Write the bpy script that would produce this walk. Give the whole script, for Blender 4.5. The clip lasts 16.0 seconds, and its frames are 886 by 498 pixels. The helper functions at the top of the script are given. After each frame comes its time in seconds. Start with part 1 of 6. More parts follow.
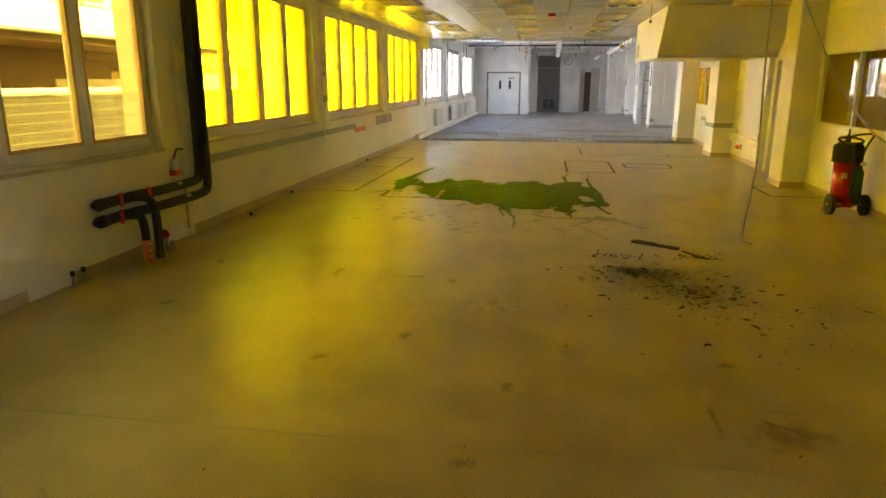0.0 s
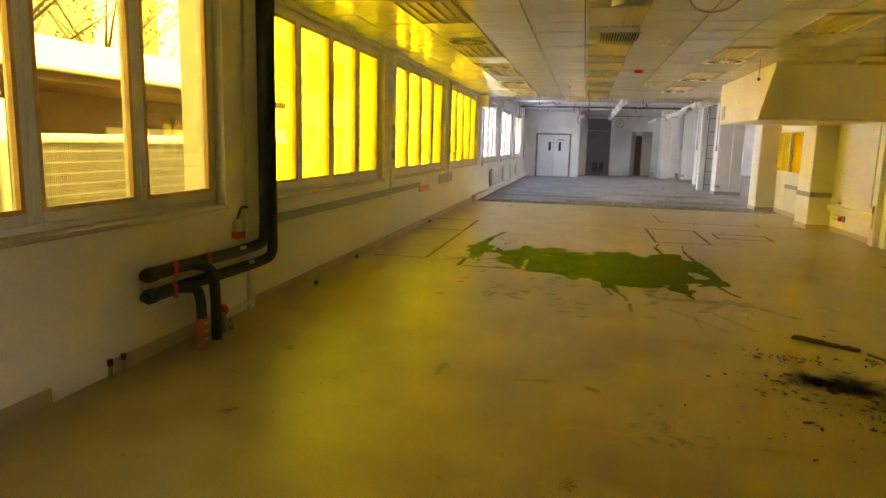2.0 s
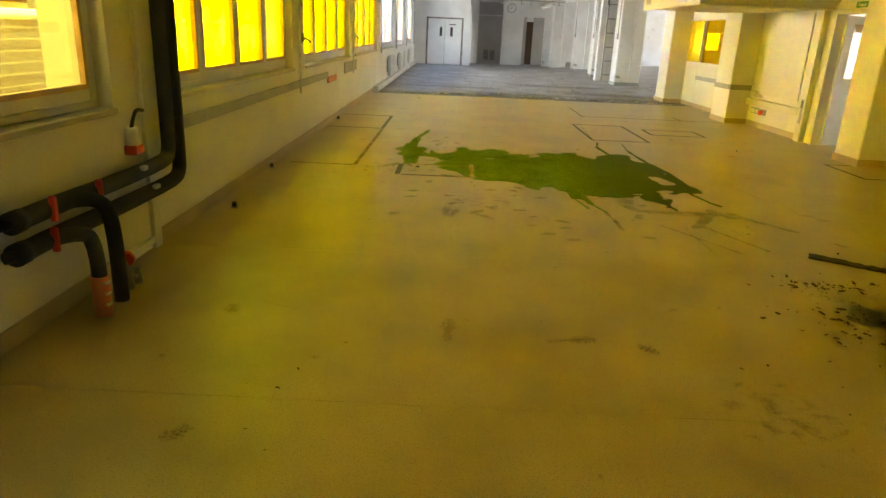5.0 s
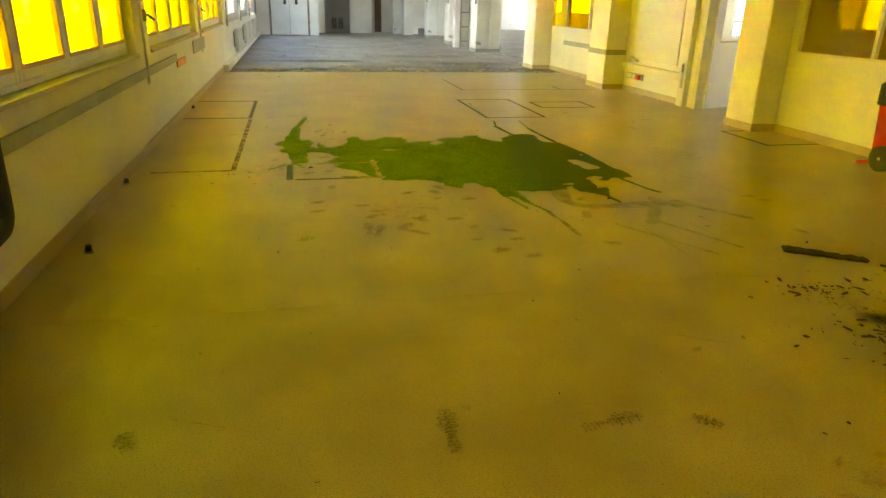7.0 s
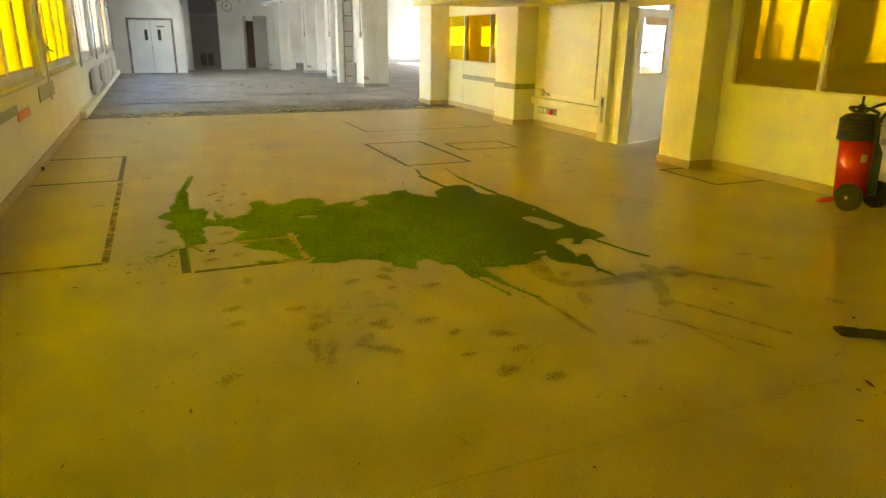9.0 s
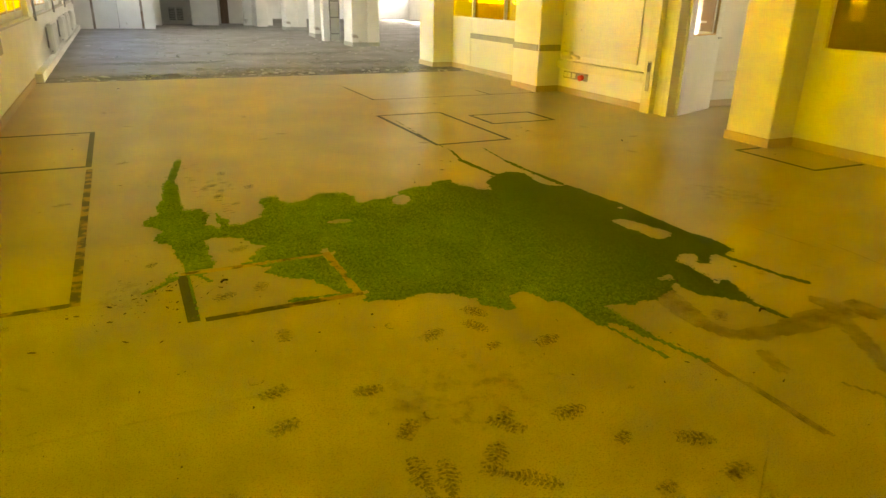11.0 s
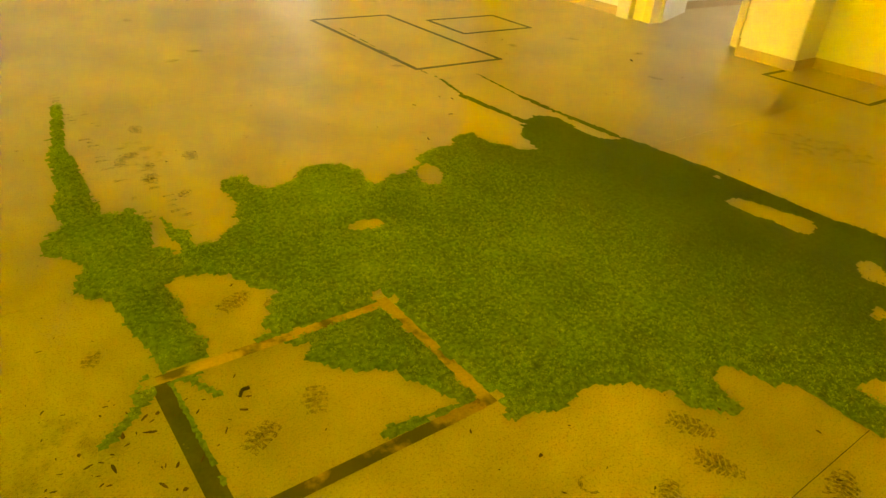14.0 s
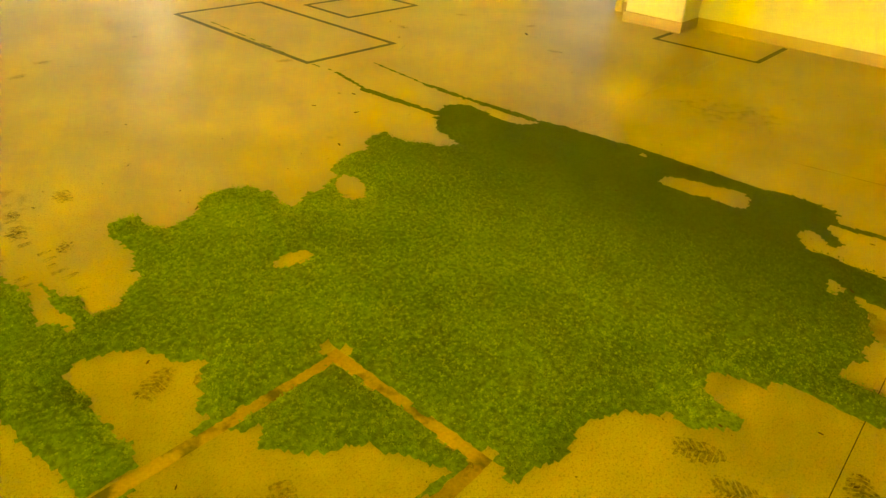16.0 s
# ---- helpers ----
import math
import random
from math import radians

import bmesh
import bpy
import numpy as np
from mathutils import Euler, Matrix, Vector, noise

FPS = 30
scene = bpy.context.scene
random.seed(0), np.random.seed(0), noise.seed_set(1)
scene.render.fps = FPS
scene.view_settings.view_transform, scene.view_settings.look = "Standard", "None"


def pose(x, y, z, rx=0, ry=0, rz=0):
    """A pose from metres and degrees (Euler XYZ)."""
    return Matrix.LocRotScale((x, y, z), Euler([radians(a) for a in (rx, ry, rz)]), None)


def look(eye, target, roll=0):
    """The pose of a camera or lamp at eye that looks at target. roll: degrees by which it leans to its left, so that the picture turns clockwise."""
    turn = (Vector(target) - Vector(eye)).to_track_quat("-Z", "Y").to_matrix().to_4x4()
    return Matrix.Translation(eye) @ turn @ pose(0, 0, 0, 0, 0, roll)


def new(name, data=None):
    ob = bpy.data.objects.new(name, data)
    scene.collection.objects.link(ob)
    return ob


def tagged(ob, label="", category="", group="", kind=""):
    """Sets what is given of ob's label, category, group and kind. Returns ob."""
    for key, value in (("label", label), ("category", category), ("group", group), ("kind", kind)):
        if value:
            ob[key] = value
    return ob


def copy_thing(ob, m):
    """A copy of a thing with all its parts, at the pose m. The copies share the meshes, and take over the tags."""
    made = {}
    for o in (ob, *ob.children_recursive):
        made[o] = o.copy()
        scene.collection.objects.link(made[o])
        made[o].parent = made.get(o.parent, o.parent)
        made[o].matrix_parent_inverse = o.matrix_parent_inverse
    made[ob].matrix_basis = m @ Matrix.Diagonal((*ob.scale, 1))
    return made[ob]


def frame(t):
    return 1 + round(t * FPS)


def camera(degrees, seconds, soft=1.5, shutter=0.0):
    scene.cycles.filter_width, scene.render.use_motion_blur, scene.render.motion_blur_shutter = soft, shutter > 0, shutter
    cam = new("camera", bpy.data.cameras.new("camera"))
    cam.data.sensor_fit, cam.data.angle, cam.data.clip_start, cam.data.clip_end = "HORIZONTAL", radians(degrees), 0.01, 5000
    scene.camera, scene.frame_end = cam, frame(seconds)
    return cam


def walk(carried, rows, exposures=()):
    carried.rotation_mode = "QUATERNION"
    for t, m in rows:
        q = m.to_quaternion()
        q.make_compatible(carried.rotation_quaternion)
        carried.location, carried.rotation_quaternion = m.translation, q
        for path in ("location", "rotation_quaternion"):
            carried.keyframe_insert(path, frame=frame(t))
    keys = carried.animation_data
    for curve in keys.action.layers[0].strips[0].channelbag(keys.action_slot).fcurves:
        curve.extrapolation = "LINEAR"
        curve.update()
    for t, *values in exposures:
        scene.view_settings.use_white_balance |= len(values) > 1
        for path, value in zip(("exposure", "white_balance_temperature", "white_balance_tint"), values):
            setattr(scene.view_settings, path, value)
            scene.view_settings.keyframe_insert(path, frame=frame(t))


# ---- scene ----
cam = camera(67.6, 16.0)
PATH = [
    (0, (0.338, 0.093, 1.653), (0.034, 2.008, 1.163), 0.1),
    (0.5, (0.152, 0.468, 1.598), (-0.232, 2.389, 1.193), -0.4),
    (1, (-0.056, 0.741, 1.596), (-0.602, 2.625, 1.205), 0.3),
    (1.5, (-0.35, 0.95, 1.617), (-0.925, 2.851, 1.377), 0.1),
    (2, (-0.581, 1.204, 1.578), (-0.981, 3.138, 1.259), 1.5),
    (2.5, (-0.822, 1.433, 1.578), (-1.29, 3.34, 1.196), 2.9),
    (3, (-1.048, 1.536, 1.575), (-1.474, 3.457, 1.216), 3.7),
    (3.5, (-1.234, 1.603, 1.581), (-1.421, 3.559, 1.207), 4.9),
    (4, (-1.307, 1.78, 1.544), (-1.457, 3.723, 1.094), 4.7),
    (4.2, (-1.335, 1.916, 1.537), (-1.461, 3.84, 1.006), 3.7),
    (6.3, (-1.809, 3.021, 1.507), (-1.567, 4.893, 0.845), 0.5),
    (6.5, (-1.847, 3.171, 1.536), (-1.55, 5.031, 0.862), -0.5),
    (7, (-1.996, 3.477, 1.566), (-1.588, 5.306, 0.866), 1.4),
    (7.5, (-2.083, 3.879, 1.608), (-1.693, 5.752, 1.024), 0.5),
    (8, (-2.154, 4.219, 1.586), (-1.741, 6.091, 1.015), -0.4),
    (8.5, (-2.201, 4.522, 1.583), (-1.576, 6.33, 1.002), -0.1),
    (8.7, (-2.156, 4.669, 1.58), (-1.439, 6.441, 0.992), 0.5),
    (10.8, (-2.221, 6.333, 1.519), (-1.431, 8.024, 0.801), 1.5),
    (11, (-2.252, 6.456, 1.51), (-1.447, 8.139, 0.79), 1.3),
    (11.5, (-2.337, 6.773, 1.515), (-1.379, 8.364, 0.772), 2.6),
    (12, (-2.325, 7.189, 1.487), (-1.339, 8.75, 0.718), 3.0),
    (12.5, (-2.36, 7.48, 1.482), (-1.367, 9.004, 0.651), 2.8),
    (13, (-2.408, 7.768, 1.484), (-1.323, 9.185, 0.58), 4.8),
    (13.5, (-2.361, 8.138, 1.448), (-1.238, 9.495, 0.5), 5.3),
    (14, (-2.404, 8.429, 1.472), (-1.322, 9.774, 0.462), 4.9),
    (14.5, (-2.469, 8.625, 1.499), (-1.309, 9.887, 0.469), 5.7),
    (14.8, (-2.416, 8.727, 1.474), (-1.226, 9.944, 0.424), 5.9),
    (15, (-2.388, 8.784, 1.465), (-1.202, 9.983, 0.39), 5.2),
    (15.5, (-2.339, 8.827, 1.485), (-1.122, 9.967, 0.381), 4.0),
    (16, (-2.325, 8.849, 1.48), (-1.026, 9.942, 0.422), 3.6),
]
walk(cam, [(t, look(eye, target, roll)) for t, eye, target, roll in PATH], [(0.0, 4.55, 6500, 14), (0.5, 4.68, 6500, 15), (1.0, 4.62, 6500, 18), (2.0, 4.38, 6500, 19), (2.5, 4.42, 6500, 15), (4.0, 4.58, 6500, 14), (6.5, 4.92, 6900, -3), (8.5, 4.72, 6900, 1), (11.0, 4.82, 8200, 4), (13.0, 5.05, 8500, 5), (14.2, 5.35, 8400, 8), (16.0, 5.5, 8000, 5)])

# ---- world and sun ----
world = bpy.data.worlds.new("sky")
scene.world = world
world.use_nodes = True
wn = world.node_tree.nodes
sky = wn.new("ShaderNodeTexSky")
sky.sky_type, sky.sun_disc = "NISHITA", False
sky.dust_density = 3.0
sky.sun_elevation, sky.sun_rotation = radians(42), radians(75)
world.node_tree.links.new(sky.outputs[0], wn["Background"].inputs[0])
wn["Background"].inputs[1].default_value = 0.15
sun_data = bpy.data.lights.new("sun", "SUN")
sun_data.energy, sun_data.angle, sun_data.color = 3.5, radians(0.5), (1.0, 0.95, 0.87)
sun = new("sun", sun_data)
sun.matrix_basis = look((30, 8, 30), (0, 0, 0))


def portal(name, x0, x1, y0, y1, z0, z1, target):
    """Guides the sky's light through an opening."""
    d = bpy.data.lights.new(name, "AREA")
    d.shape = "RECTANGLE"
    c = Vector(((x0 + x1) / 2, (y0 + y1) / 2, (z0 + z1) / 2))
    d.size, d.size_y = max(x1 - x0, y1 - y0), z1 - z0
    d.cycles.is_portal = True
    ob = new(name, d)
    ob.matrix_basis = look(c, c + Vector(target))
    return ob


# ---- materials ----
def nodes_of(m):
    m.use_nodes = True
    return m.node_tree.nodes, m.node_tree.links, m.node_tree.nodes["Principled BSDF"]


def surface(name, a, b, scale=3.0, rough=0.6, rough_var=0.15, bump=0.15, fine=60.0, metal=0.0, spots=None, spot_scale=8.0,
            spot_at=0.66, specks=None, coords="Object", stretch=(1, 1, 1), spec=0.5):
    """Two tones mixed by broad noise, a fine grain, optional darker spots, uneven gloss and fine relief."""
    m = bpy.data.materials.new(name)
    n, l, p = nodes_of(m)
    tc = n.new("ShaderNodeTexCoord")
    mp = n.new("ShaderNodeMapping")
    mp.inputs["Scale"].default_value = stretch
    l.new(tc.outputs[coords], mp.inputs[0])
    big, small = n.new("ShaderNodeTexNoise"), n.new("ShaderNodeTexNoise")
    big.inputs["Scale"].default_value, big.inputs["Detail"].default_value = scale, 6
    small.inputs["Scale"].default_value, small.inputs["Detail"].default_value = fine, 4
    for t in (big, small):
        l.new(mp.outputs[0], t.inputs["Vector"])
    ramp = n.new("ShaderNodeValToRGB")
    ramp.color_ramp.elements[0].position, ramp.color_ramp.elements[1].position = 0.35, 0.68
    ramp.color_ramp.elements[0].color, ramp.color_ramp.elements[1].color = (*a, 1), (*b, 1)
    l.new(big.outputs[0], ramp.inputs[0])
    grain = n.new("ShaderNodeMix")
    grain.data_type, grain.blend_type = "RGBA", "OVERLAY"
    grain.inputs[0].default_value = 0.35
    l.new(ramp.outputs[0], grain.inputs[6])
    l.new(small.outputs[0], grain.inputs[7])
    out = grain.outputs[2]
    if spots:
        sp = n.new("ShaderNodeTexNoise")
        sp.inputs["Scale"].default_value, sp.inputs["Detail"].default_value = spot_scale, 8
        l.new(mp.outputs[0], sp.inputs["Vector"])
        r2 = n.new("ShaderNodeValToRGB")
        r2.color_ramp.elements[0].position, r2.color_ramp.elements[1].position = spot_at, spot_at + 0.08
        r2.color_ramp.elements[0].color, r2.color_ramp.elements[1].color = (0, 0, 0, 1), (1, 1, 1, 1)
        l.new(sp.outputs[0], r2.inputs[0])
        mx = n.new("ShaderNodeMix")
        mx.data_type = "RGBA"
        l.new(r2.outputs[0], mx.inputs[0])
        l.new(out, mx.inputs[6])
        mx.inputs[7].default_value = (*spots, 1)
        out = mx.outputs[2]
    if specks:
        sk_ = n.new("ShaderNodeTexNoise")
        sk_.inputs["Scale"].default_value, sk_.inputs["Detail"].default_value = 130, 2
        l.new(mp.outputs[0], sk_.inputs["Vector"])
        r3 = n.new("ShaderNodeMapRange")
        r3.inputs[1].default_value, r3.inputs[2].default_value, r3.inputs[4].default_value = 0.55, 0.66, 0.8
        l.new(sk_.outputs[0], r3.inputs[0])
        m3 = n.new("ShaderNodeMix")
        m3.data_type = "RGBA"
        l.new(r3.outputs[0], m3.inputs[0])
        l.new(out, m3.inputs[6])
        m3.inputs[7].default_value = (*specks, 1)
        out = m3.outputs[2]
    l.new(out, p.inputs["Base Color"])
    rr = n.new("ShaderNodeMapRange")
    rr.inputs[3].default_value, rr.inputs[4].default_value = rough - rough_var, rough + rough_var
    l.new(big.outputs[0], rr.inputs[0])
    l.new(rr.outputs[0], p.inputs["Roughness"])
    p.inputs["Metallic"].default_value = metal
    p.inputs["Specular IOR Level"].default_value = spec
    if bump:
        bp = n.new("ShaderNodeBump")
        bp.inputs["Strength"].default_value, bp.inputs["Distance"].default_value = bump, 0.01
        l.new(small.outputs[0], bp.inputs["Height"])
        l.new(bp.outputs[0], p.inputs["Normal"])
    return m


def film(name, tint, gloss=0.08, rough=0.02):
    """A window pane under a tinted film: light passes tinted, a little is mirrored."""
    m = bpy.data.materials.new(name)
    m.use_nodes = True
    n, l = m.node_tree.nodes, m.node_tree.links
    n.clear()
    o, tr, gl, mx = (n.new("ShaderNode" + k) for k in ("OutputMaterial", "BsdfTransparent", "BsdfGlossy", "MixShader"))
    lw_, pw, fr = n.new("ShaderNodeLayerWeight"), n.new("ShaderNodeMath"), n.new("ShaderNodeMapRange")
    pw.operation, pw.inputs[1].default_value = "POWER", 4.0
    fr.inputs[3].default_value, fr.inputs[4].default_value = gloss * 0.4, 0.5
    lw_.inputs[0].default_value = 0.5
    l.new(lw_.outputs["Facing"], pw.inputs[0])
    l.new(pw.outputs[0], fr.inputs[0])
    nz = n.new("ShaderNodeTexNoise")
    nz.inputs["Scale"].default_value = 2.5
    tc = n.new("ShaderNodeTexCoord")
    l.new(tc.outputs["Object"], nz.inputs["Vector"])
    vr = n.new("ShaderNodeMix")
    vr.data_type = "RGBA"
    vr.inputs[6].default_value = (*tint, 1)
    vr.inputs[7].default_value = (*[c * 0.97 for c in tint], 1)
    l.new(nz.outputs[0], vr.inputs[0])
    l.new(vr.outputs[2], tr.inputs[0])
    gl.inputs["Roughness"].default_value = rough
    l.new(fr.outputs[0], mx.inputs[0])
    l.new(tr.outputs[0], mx.inputs[1])
    l.new(gl.outputs[0], mx.inputs[2])
    l.new(mx.outputs[0], o.inputs[0])
    return m


def stain(name, colour, scale, cover, rough=0.33, soft=0.25, most=0.9, rim=-0.45):
    """A thin dirt layer, broken up by noise and fading to its rim (the UV-free disc of the object's own coordinates)."""
    m = bpy.data.materials.new(name)
    n, l, p = nodes_of(m)
    p.inputs["Base Color"].default_value, p.inputs["Roughness"].default_value = (*colour, 1), rough
    p.inputs["Specular IOR Level"].default_value = 0.42
    tc, nz = n.new("ShaderNodeTexCoord"), n.new("ShaderNodeTexNoise")
    nz.inputs["Scale"].default_value, nz.inputs["Detail"].default_value = scale, 8
    nz.inputs["Roughness"].default_value = 0.65
    geo = n.new("ShaderNodeNewGeometry")
    l.new(geo.outputs["Position"], nz.inputs["Vector"])
    ln, mu = n.new("ShaderNodeVectorMath"), n.new("ShaderNodeVectorMath")
    mu.operation, ln.operation = "MULTIPLY_ADD", "LENGTH"
    mu.inputs[1].default_value, mu.inputs[2].default_value = (2, 2, 0), (-1, -1, 0)
    l.new(tc.outputs["Generated"], mu.inputs[0])
    l.new(mu.outputs[0], ln.inputs[0])
    fall = n.new("ShaderNodeMapRange")
    fall.inputs[1].default_value, fall.inputs[2].default_value = 1.0, 0.2
    fall.inputs[3].default_value, fall.inputs[4].default_value = rim, cover
    l.new(ln.outputs["Value"], fall.inputs[0])
    ad = n.new("ShaderNodeMath")
    l.new(nz.outputs[0], ad.inputs[0])
    l.new(fall.outputs[0], ad.inputs[1])
    cut = n.new("ShaderNodeMapRange")
    cut.inputs[1].default_value, cut.inputs[2].default_value = 0.5, 0.5 + soft
    cut.inputs[4].default_value = most
    l.new(ad.outputs[0], cut.inputs[0])
    l.new(cut.outputs[0], p.inputs["Alpha"])
    return m


PVC = surface("pvc_floor", (0.375, 0.295, 0.13), (0.5, 0.4, 0.178), 1.3, 0.33, 0.05, 0.1, 220, specks=(0.28, 0.21, 0.093), spec=0.36)
PVC_UP = surface("pvc_skirting", (0.42, 0.33, 0.2), (0.5, 0.4, 0.26), 2, 0.45, 0.1, 0.05, 150)
CONCRETE = surface("bare_screed", (0.2, 0.185, 0.18), (0.31, 0.295, 0.29), 1.1, 0.85, 0.1, 0.3, 45, spots=(0.15, 0.12, 0.09), spot_scale=2.2, spot_at=0.6)
PAINT = surface("white_wall_paint", (0.72, 0.71, 0.68), (0.82, 0.81, 0.78), 0.8, 0.62, 0.1, 0.08, 90, spots=(0.5, 0.47, 0.42), spot_scale=3.0, spot_at=0.74)
OLD_PAINT = surface("worn_white_paint", (0.7, 0.69, 0.68), (0.84, 0.84, 0.83), 0.9, 0.7, 0.1, 0.15, 70, spots=(0.36, 0.33, 0.3), spot_scale=2.6, spot_at=0.68)
CREAM = surface("cream_panel", (0.64, 0.62, 0.54), (0.72, 0.7, 0.62), 0.7, 0.42, 0.08, 0.03, 60)
PANEL = surface("white_metal_tile", (0.68, 0.67, 0.64), (0.76, 0.75, 0.72), 1.2, 0.22, 0.03, 0.02, 120)
FRAME = surface("white_window_frame", (0.68, 0.68, 0.68), (0.78, 0.78, 0.77), 2.0, 0.4, 0.1, 0.03, 80)
BEADING = surface("wooden_beading", (0.5, 0.31, 0.13), (0.58, 0.38, 0.17), 6, 0.5, 0.1, 0.05, 120)
SILL = surface("beige_stone_sill", (0.42, 0.38, 0.3), (0.52, 0.48, 0.4), 3, 0.4, 0.1, 0.05, 140)
GREY_RAIL = surface("grey_plastic_rail", (0.3, 0.3, 0.29), (0.38, 0.38, 0.36), 2, 0.5, 0.1, 0.03, 90)
ORANGE = surface("faded_orange_plastic", (0.7, 0.25, 0.12), (0.75, 0.3, 0.15), 3, 0.5, 0.1, 0.02, 90)
FOAM = surface("black_pipe_foam", (0.03, 0.035, 0.03), (0.055, 0.06, 0.05), 4, 0.75, 0.1, 0.25, 90)
RED = surface("red_plastic", (0.62, 0.05, 0.03), (0.7, 0.07, 0.04), 4, 0.4, 0.1, 0.03, 80)
RED_PAINT = surface("red_gloss_paint", (0.5, 0.025, 0.02), (0.6, 0.04, 0.03), 4, 0.22, 0.03, 0.02, 60, spots=(0.25, 0.02, 0.02), spot_at=0.72)
BLACK = surface("black_rubber", (0.015, 0.015, 0.015), (0.03, 0.03, 0.03), 5, 0.55, 0.15, 0.1, 90)
TAPE = surface("dark_floor_tape", (0.045, 0.05, 0.035), (0.09, 0.09, 0.06), 6, 0.6, 0.1, 0.1, 80, spots=(0.4, 0.3, 0.15), spot_scale=14, spot_at=0.66)
OLD_TAPE = surface("worn_hazard_tape", (0.5, 0.33, 0.08), (0.42, 0.27, 0.09), 3, 0.6, 0.1, 0.2, 90, spots=(0.13, 0.1, 0.035), spot_scale=7, spot_at=0.51)
WORN_TAPE = surface("blackened_hazard_tape", (0.4, 0.25, 0.06), (0.34, 0.21, 0.07), 3, 0.6, 0.1, 0.2, 90, spots=(0.075, 0.06, 0.025), spot_scale=8, spot_at=0.44)
METAL = surface("galvanised_metal", (0.45, 0.45, 0.46), (0.6, 0.6, 0.6), 5, 0.38, 0.08, 0.05, 70, metal=1.0)
GREY_METAL = surface("grey_metal", (0.3, 0.3, 0.3), (0.42, 0.42, 0.41), 4, 0.45, 0.1, 0.05, 70, metal=0.6)
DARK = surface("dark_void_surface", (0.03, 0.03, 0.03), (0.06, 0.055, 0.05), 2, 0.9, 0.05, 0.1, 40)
# grey that carries the recess shade in its colour; also colours the plaster crumbs
SHADE_CRUMB_GREY = surface("recess_shade_and_crumb_grey", (0.42, 0.41, 0.4), (0.52, 0.51, 0.5), 1.0, 0.8, 0.05, 0.1, 40)
# reflected yellow window light is put into the louvre's base colour
LOUVRE = surface("yellow_lit_louvre", (0.68, 0.6, 0.36), (0.74, 0.66, 0.42), 3, 0.36, 0.06, 0.02, 60, metal=0.15)
WHITE_PLASTIC = surface("white_plastic", (0.72, 0.72, 0.7), (0.8, 0.8, 0.78), 4, 0.4, 0.1, 0.02, 80)
GREEN_PLASTIC = surface("green_plastic", (0.03, 0.25, 0.09), (0.04, 0.3, 0.1), 3, 0.4, 0.05, 0.02, 80)
DARK_GREEN = surface("dark_green_paint", (0.03, 0.07, 0.035), (0.04, 0.1, 0.05), 4, 0.4, 0.1, 0.05, 70)
DOOR_WHITE = surface("white_door_paint", (0.68, 0.68, 0.67), (0.8, 0.8, 0.79), 1.2, 0.5, 0.1, 0.05, 60, spots=(0.45, 0.41, 0.36), spot_scale=4, spot_at=0.7)
OLD_FRAME = surface("worn_steel_frame", (0.16, 0.13, 0.11), (0.38, 0.34, 0.3), 2.5, 0.7, 0.1, 0.15, 60, spots=(0.16, 0.09, 0.05), spot_scale=5, spot_at=0.55)
WOOD = surface("brown_wood", (0.2, 0.11, 0.05), (0.28, 0.16, 0.08), 3, 0.6, 0.1, 0.1, 60, stretch=(6, 6, 1))
DARK_WOOD = surface("dark_brown_wood", (0.07, 0.04, 0.025), (0.12, 0.075, 0.045), 3, 0.6, 0.1, 0.1, 60, stretch=(6, 6, 1))
FACADE = surface("pale_render", (0.74, 0.72, 0.66), (0.84, 0.82, 0.76), 0.4, 0.85, 0.05, 0.1, 20)
SHED = surface("dark_cladding", (0.13, 0.085, 0.05), (0.2, 0.13, 0.08), 0.6, 0.8, 0.1, 0.1, 20)
ROOFING = surface("pale_roof_sheet", (0.7, 0.7, 0.68), (0.8, 0.8, 0.78), 0.5, 0.5, 0.1, 0.05, 20)
GRAVEL = surface("yard_ground", (0.26, 0.25, 0.22), (0.36, 0.34, 0.3), 0.3, 0.9, 0.05, 0.3, 12)
BARK = surface("bark", (0.1, 0.08, 0.06), (0.16, 0.13, 0.1), 4, 0.9, 0.05, 0.4, 30)
LEAF = surface("foliage", (0.05, 0.09, 0.025), (0.1, 0.14, 0.04), 1.5, 0.7, 0.1, 0.1, 20)
CHUNK = surface("dark_debris", (0.02, 0.016, 0.01), (0.06, 0.045, 0.025), 9, 0.85, 0.1, 0.4, 60)
PAPER = surface("white_paper", (0.7, 0.7, 0.7), (0.78, 0.78, 0.76), 4, 0.8, 0.05, 0.02, 60)
YELLOW_GLASS = film("yellow_film_pane", (0.98, 0.8, 0.006))
AMBER_GLASS = film("amber_film_pane", (0.8, 0.64, 0.015))
BRIGHT_GLASS = film("light_yellow_film_pane", (0.98, 0.82, 0.12))
PALE_GLASS = film("faded_film_pane", (0.7, 0.59, 0.21), gloss=0.12)
CLEAR_GLASS = film("clear_pane", (0.9, 0.93, 0.96))


# ---- builders ----
def block(bm, x0, x1, y0, y1, z0, z1):
    v = [bm.verts.new((x, y, z)) for z in (z0, z1) for x, y in ((x0, y0), (x1, y0), (x1, y1), (x0, y1))]
    for f in ((3, 2, 1, 0), (4, 5, 6, 7), (0, 1, 5, 4), (1, 2, 6, 5), (2, 3, 7, 6), (3, 0, 4, 7)):
        bm.faces.new([v[i] for i in f])
    return v


def boxes(*specs, bevel=0.0):
    bm = bmesh.new()
    for s in specs:
        block(bm, *s)
    if bevel:
        bmesh.ops.bevel(bm, geom=bm.edges[:], offset=bevel, segments=1, affect="EDGES")
    return bm


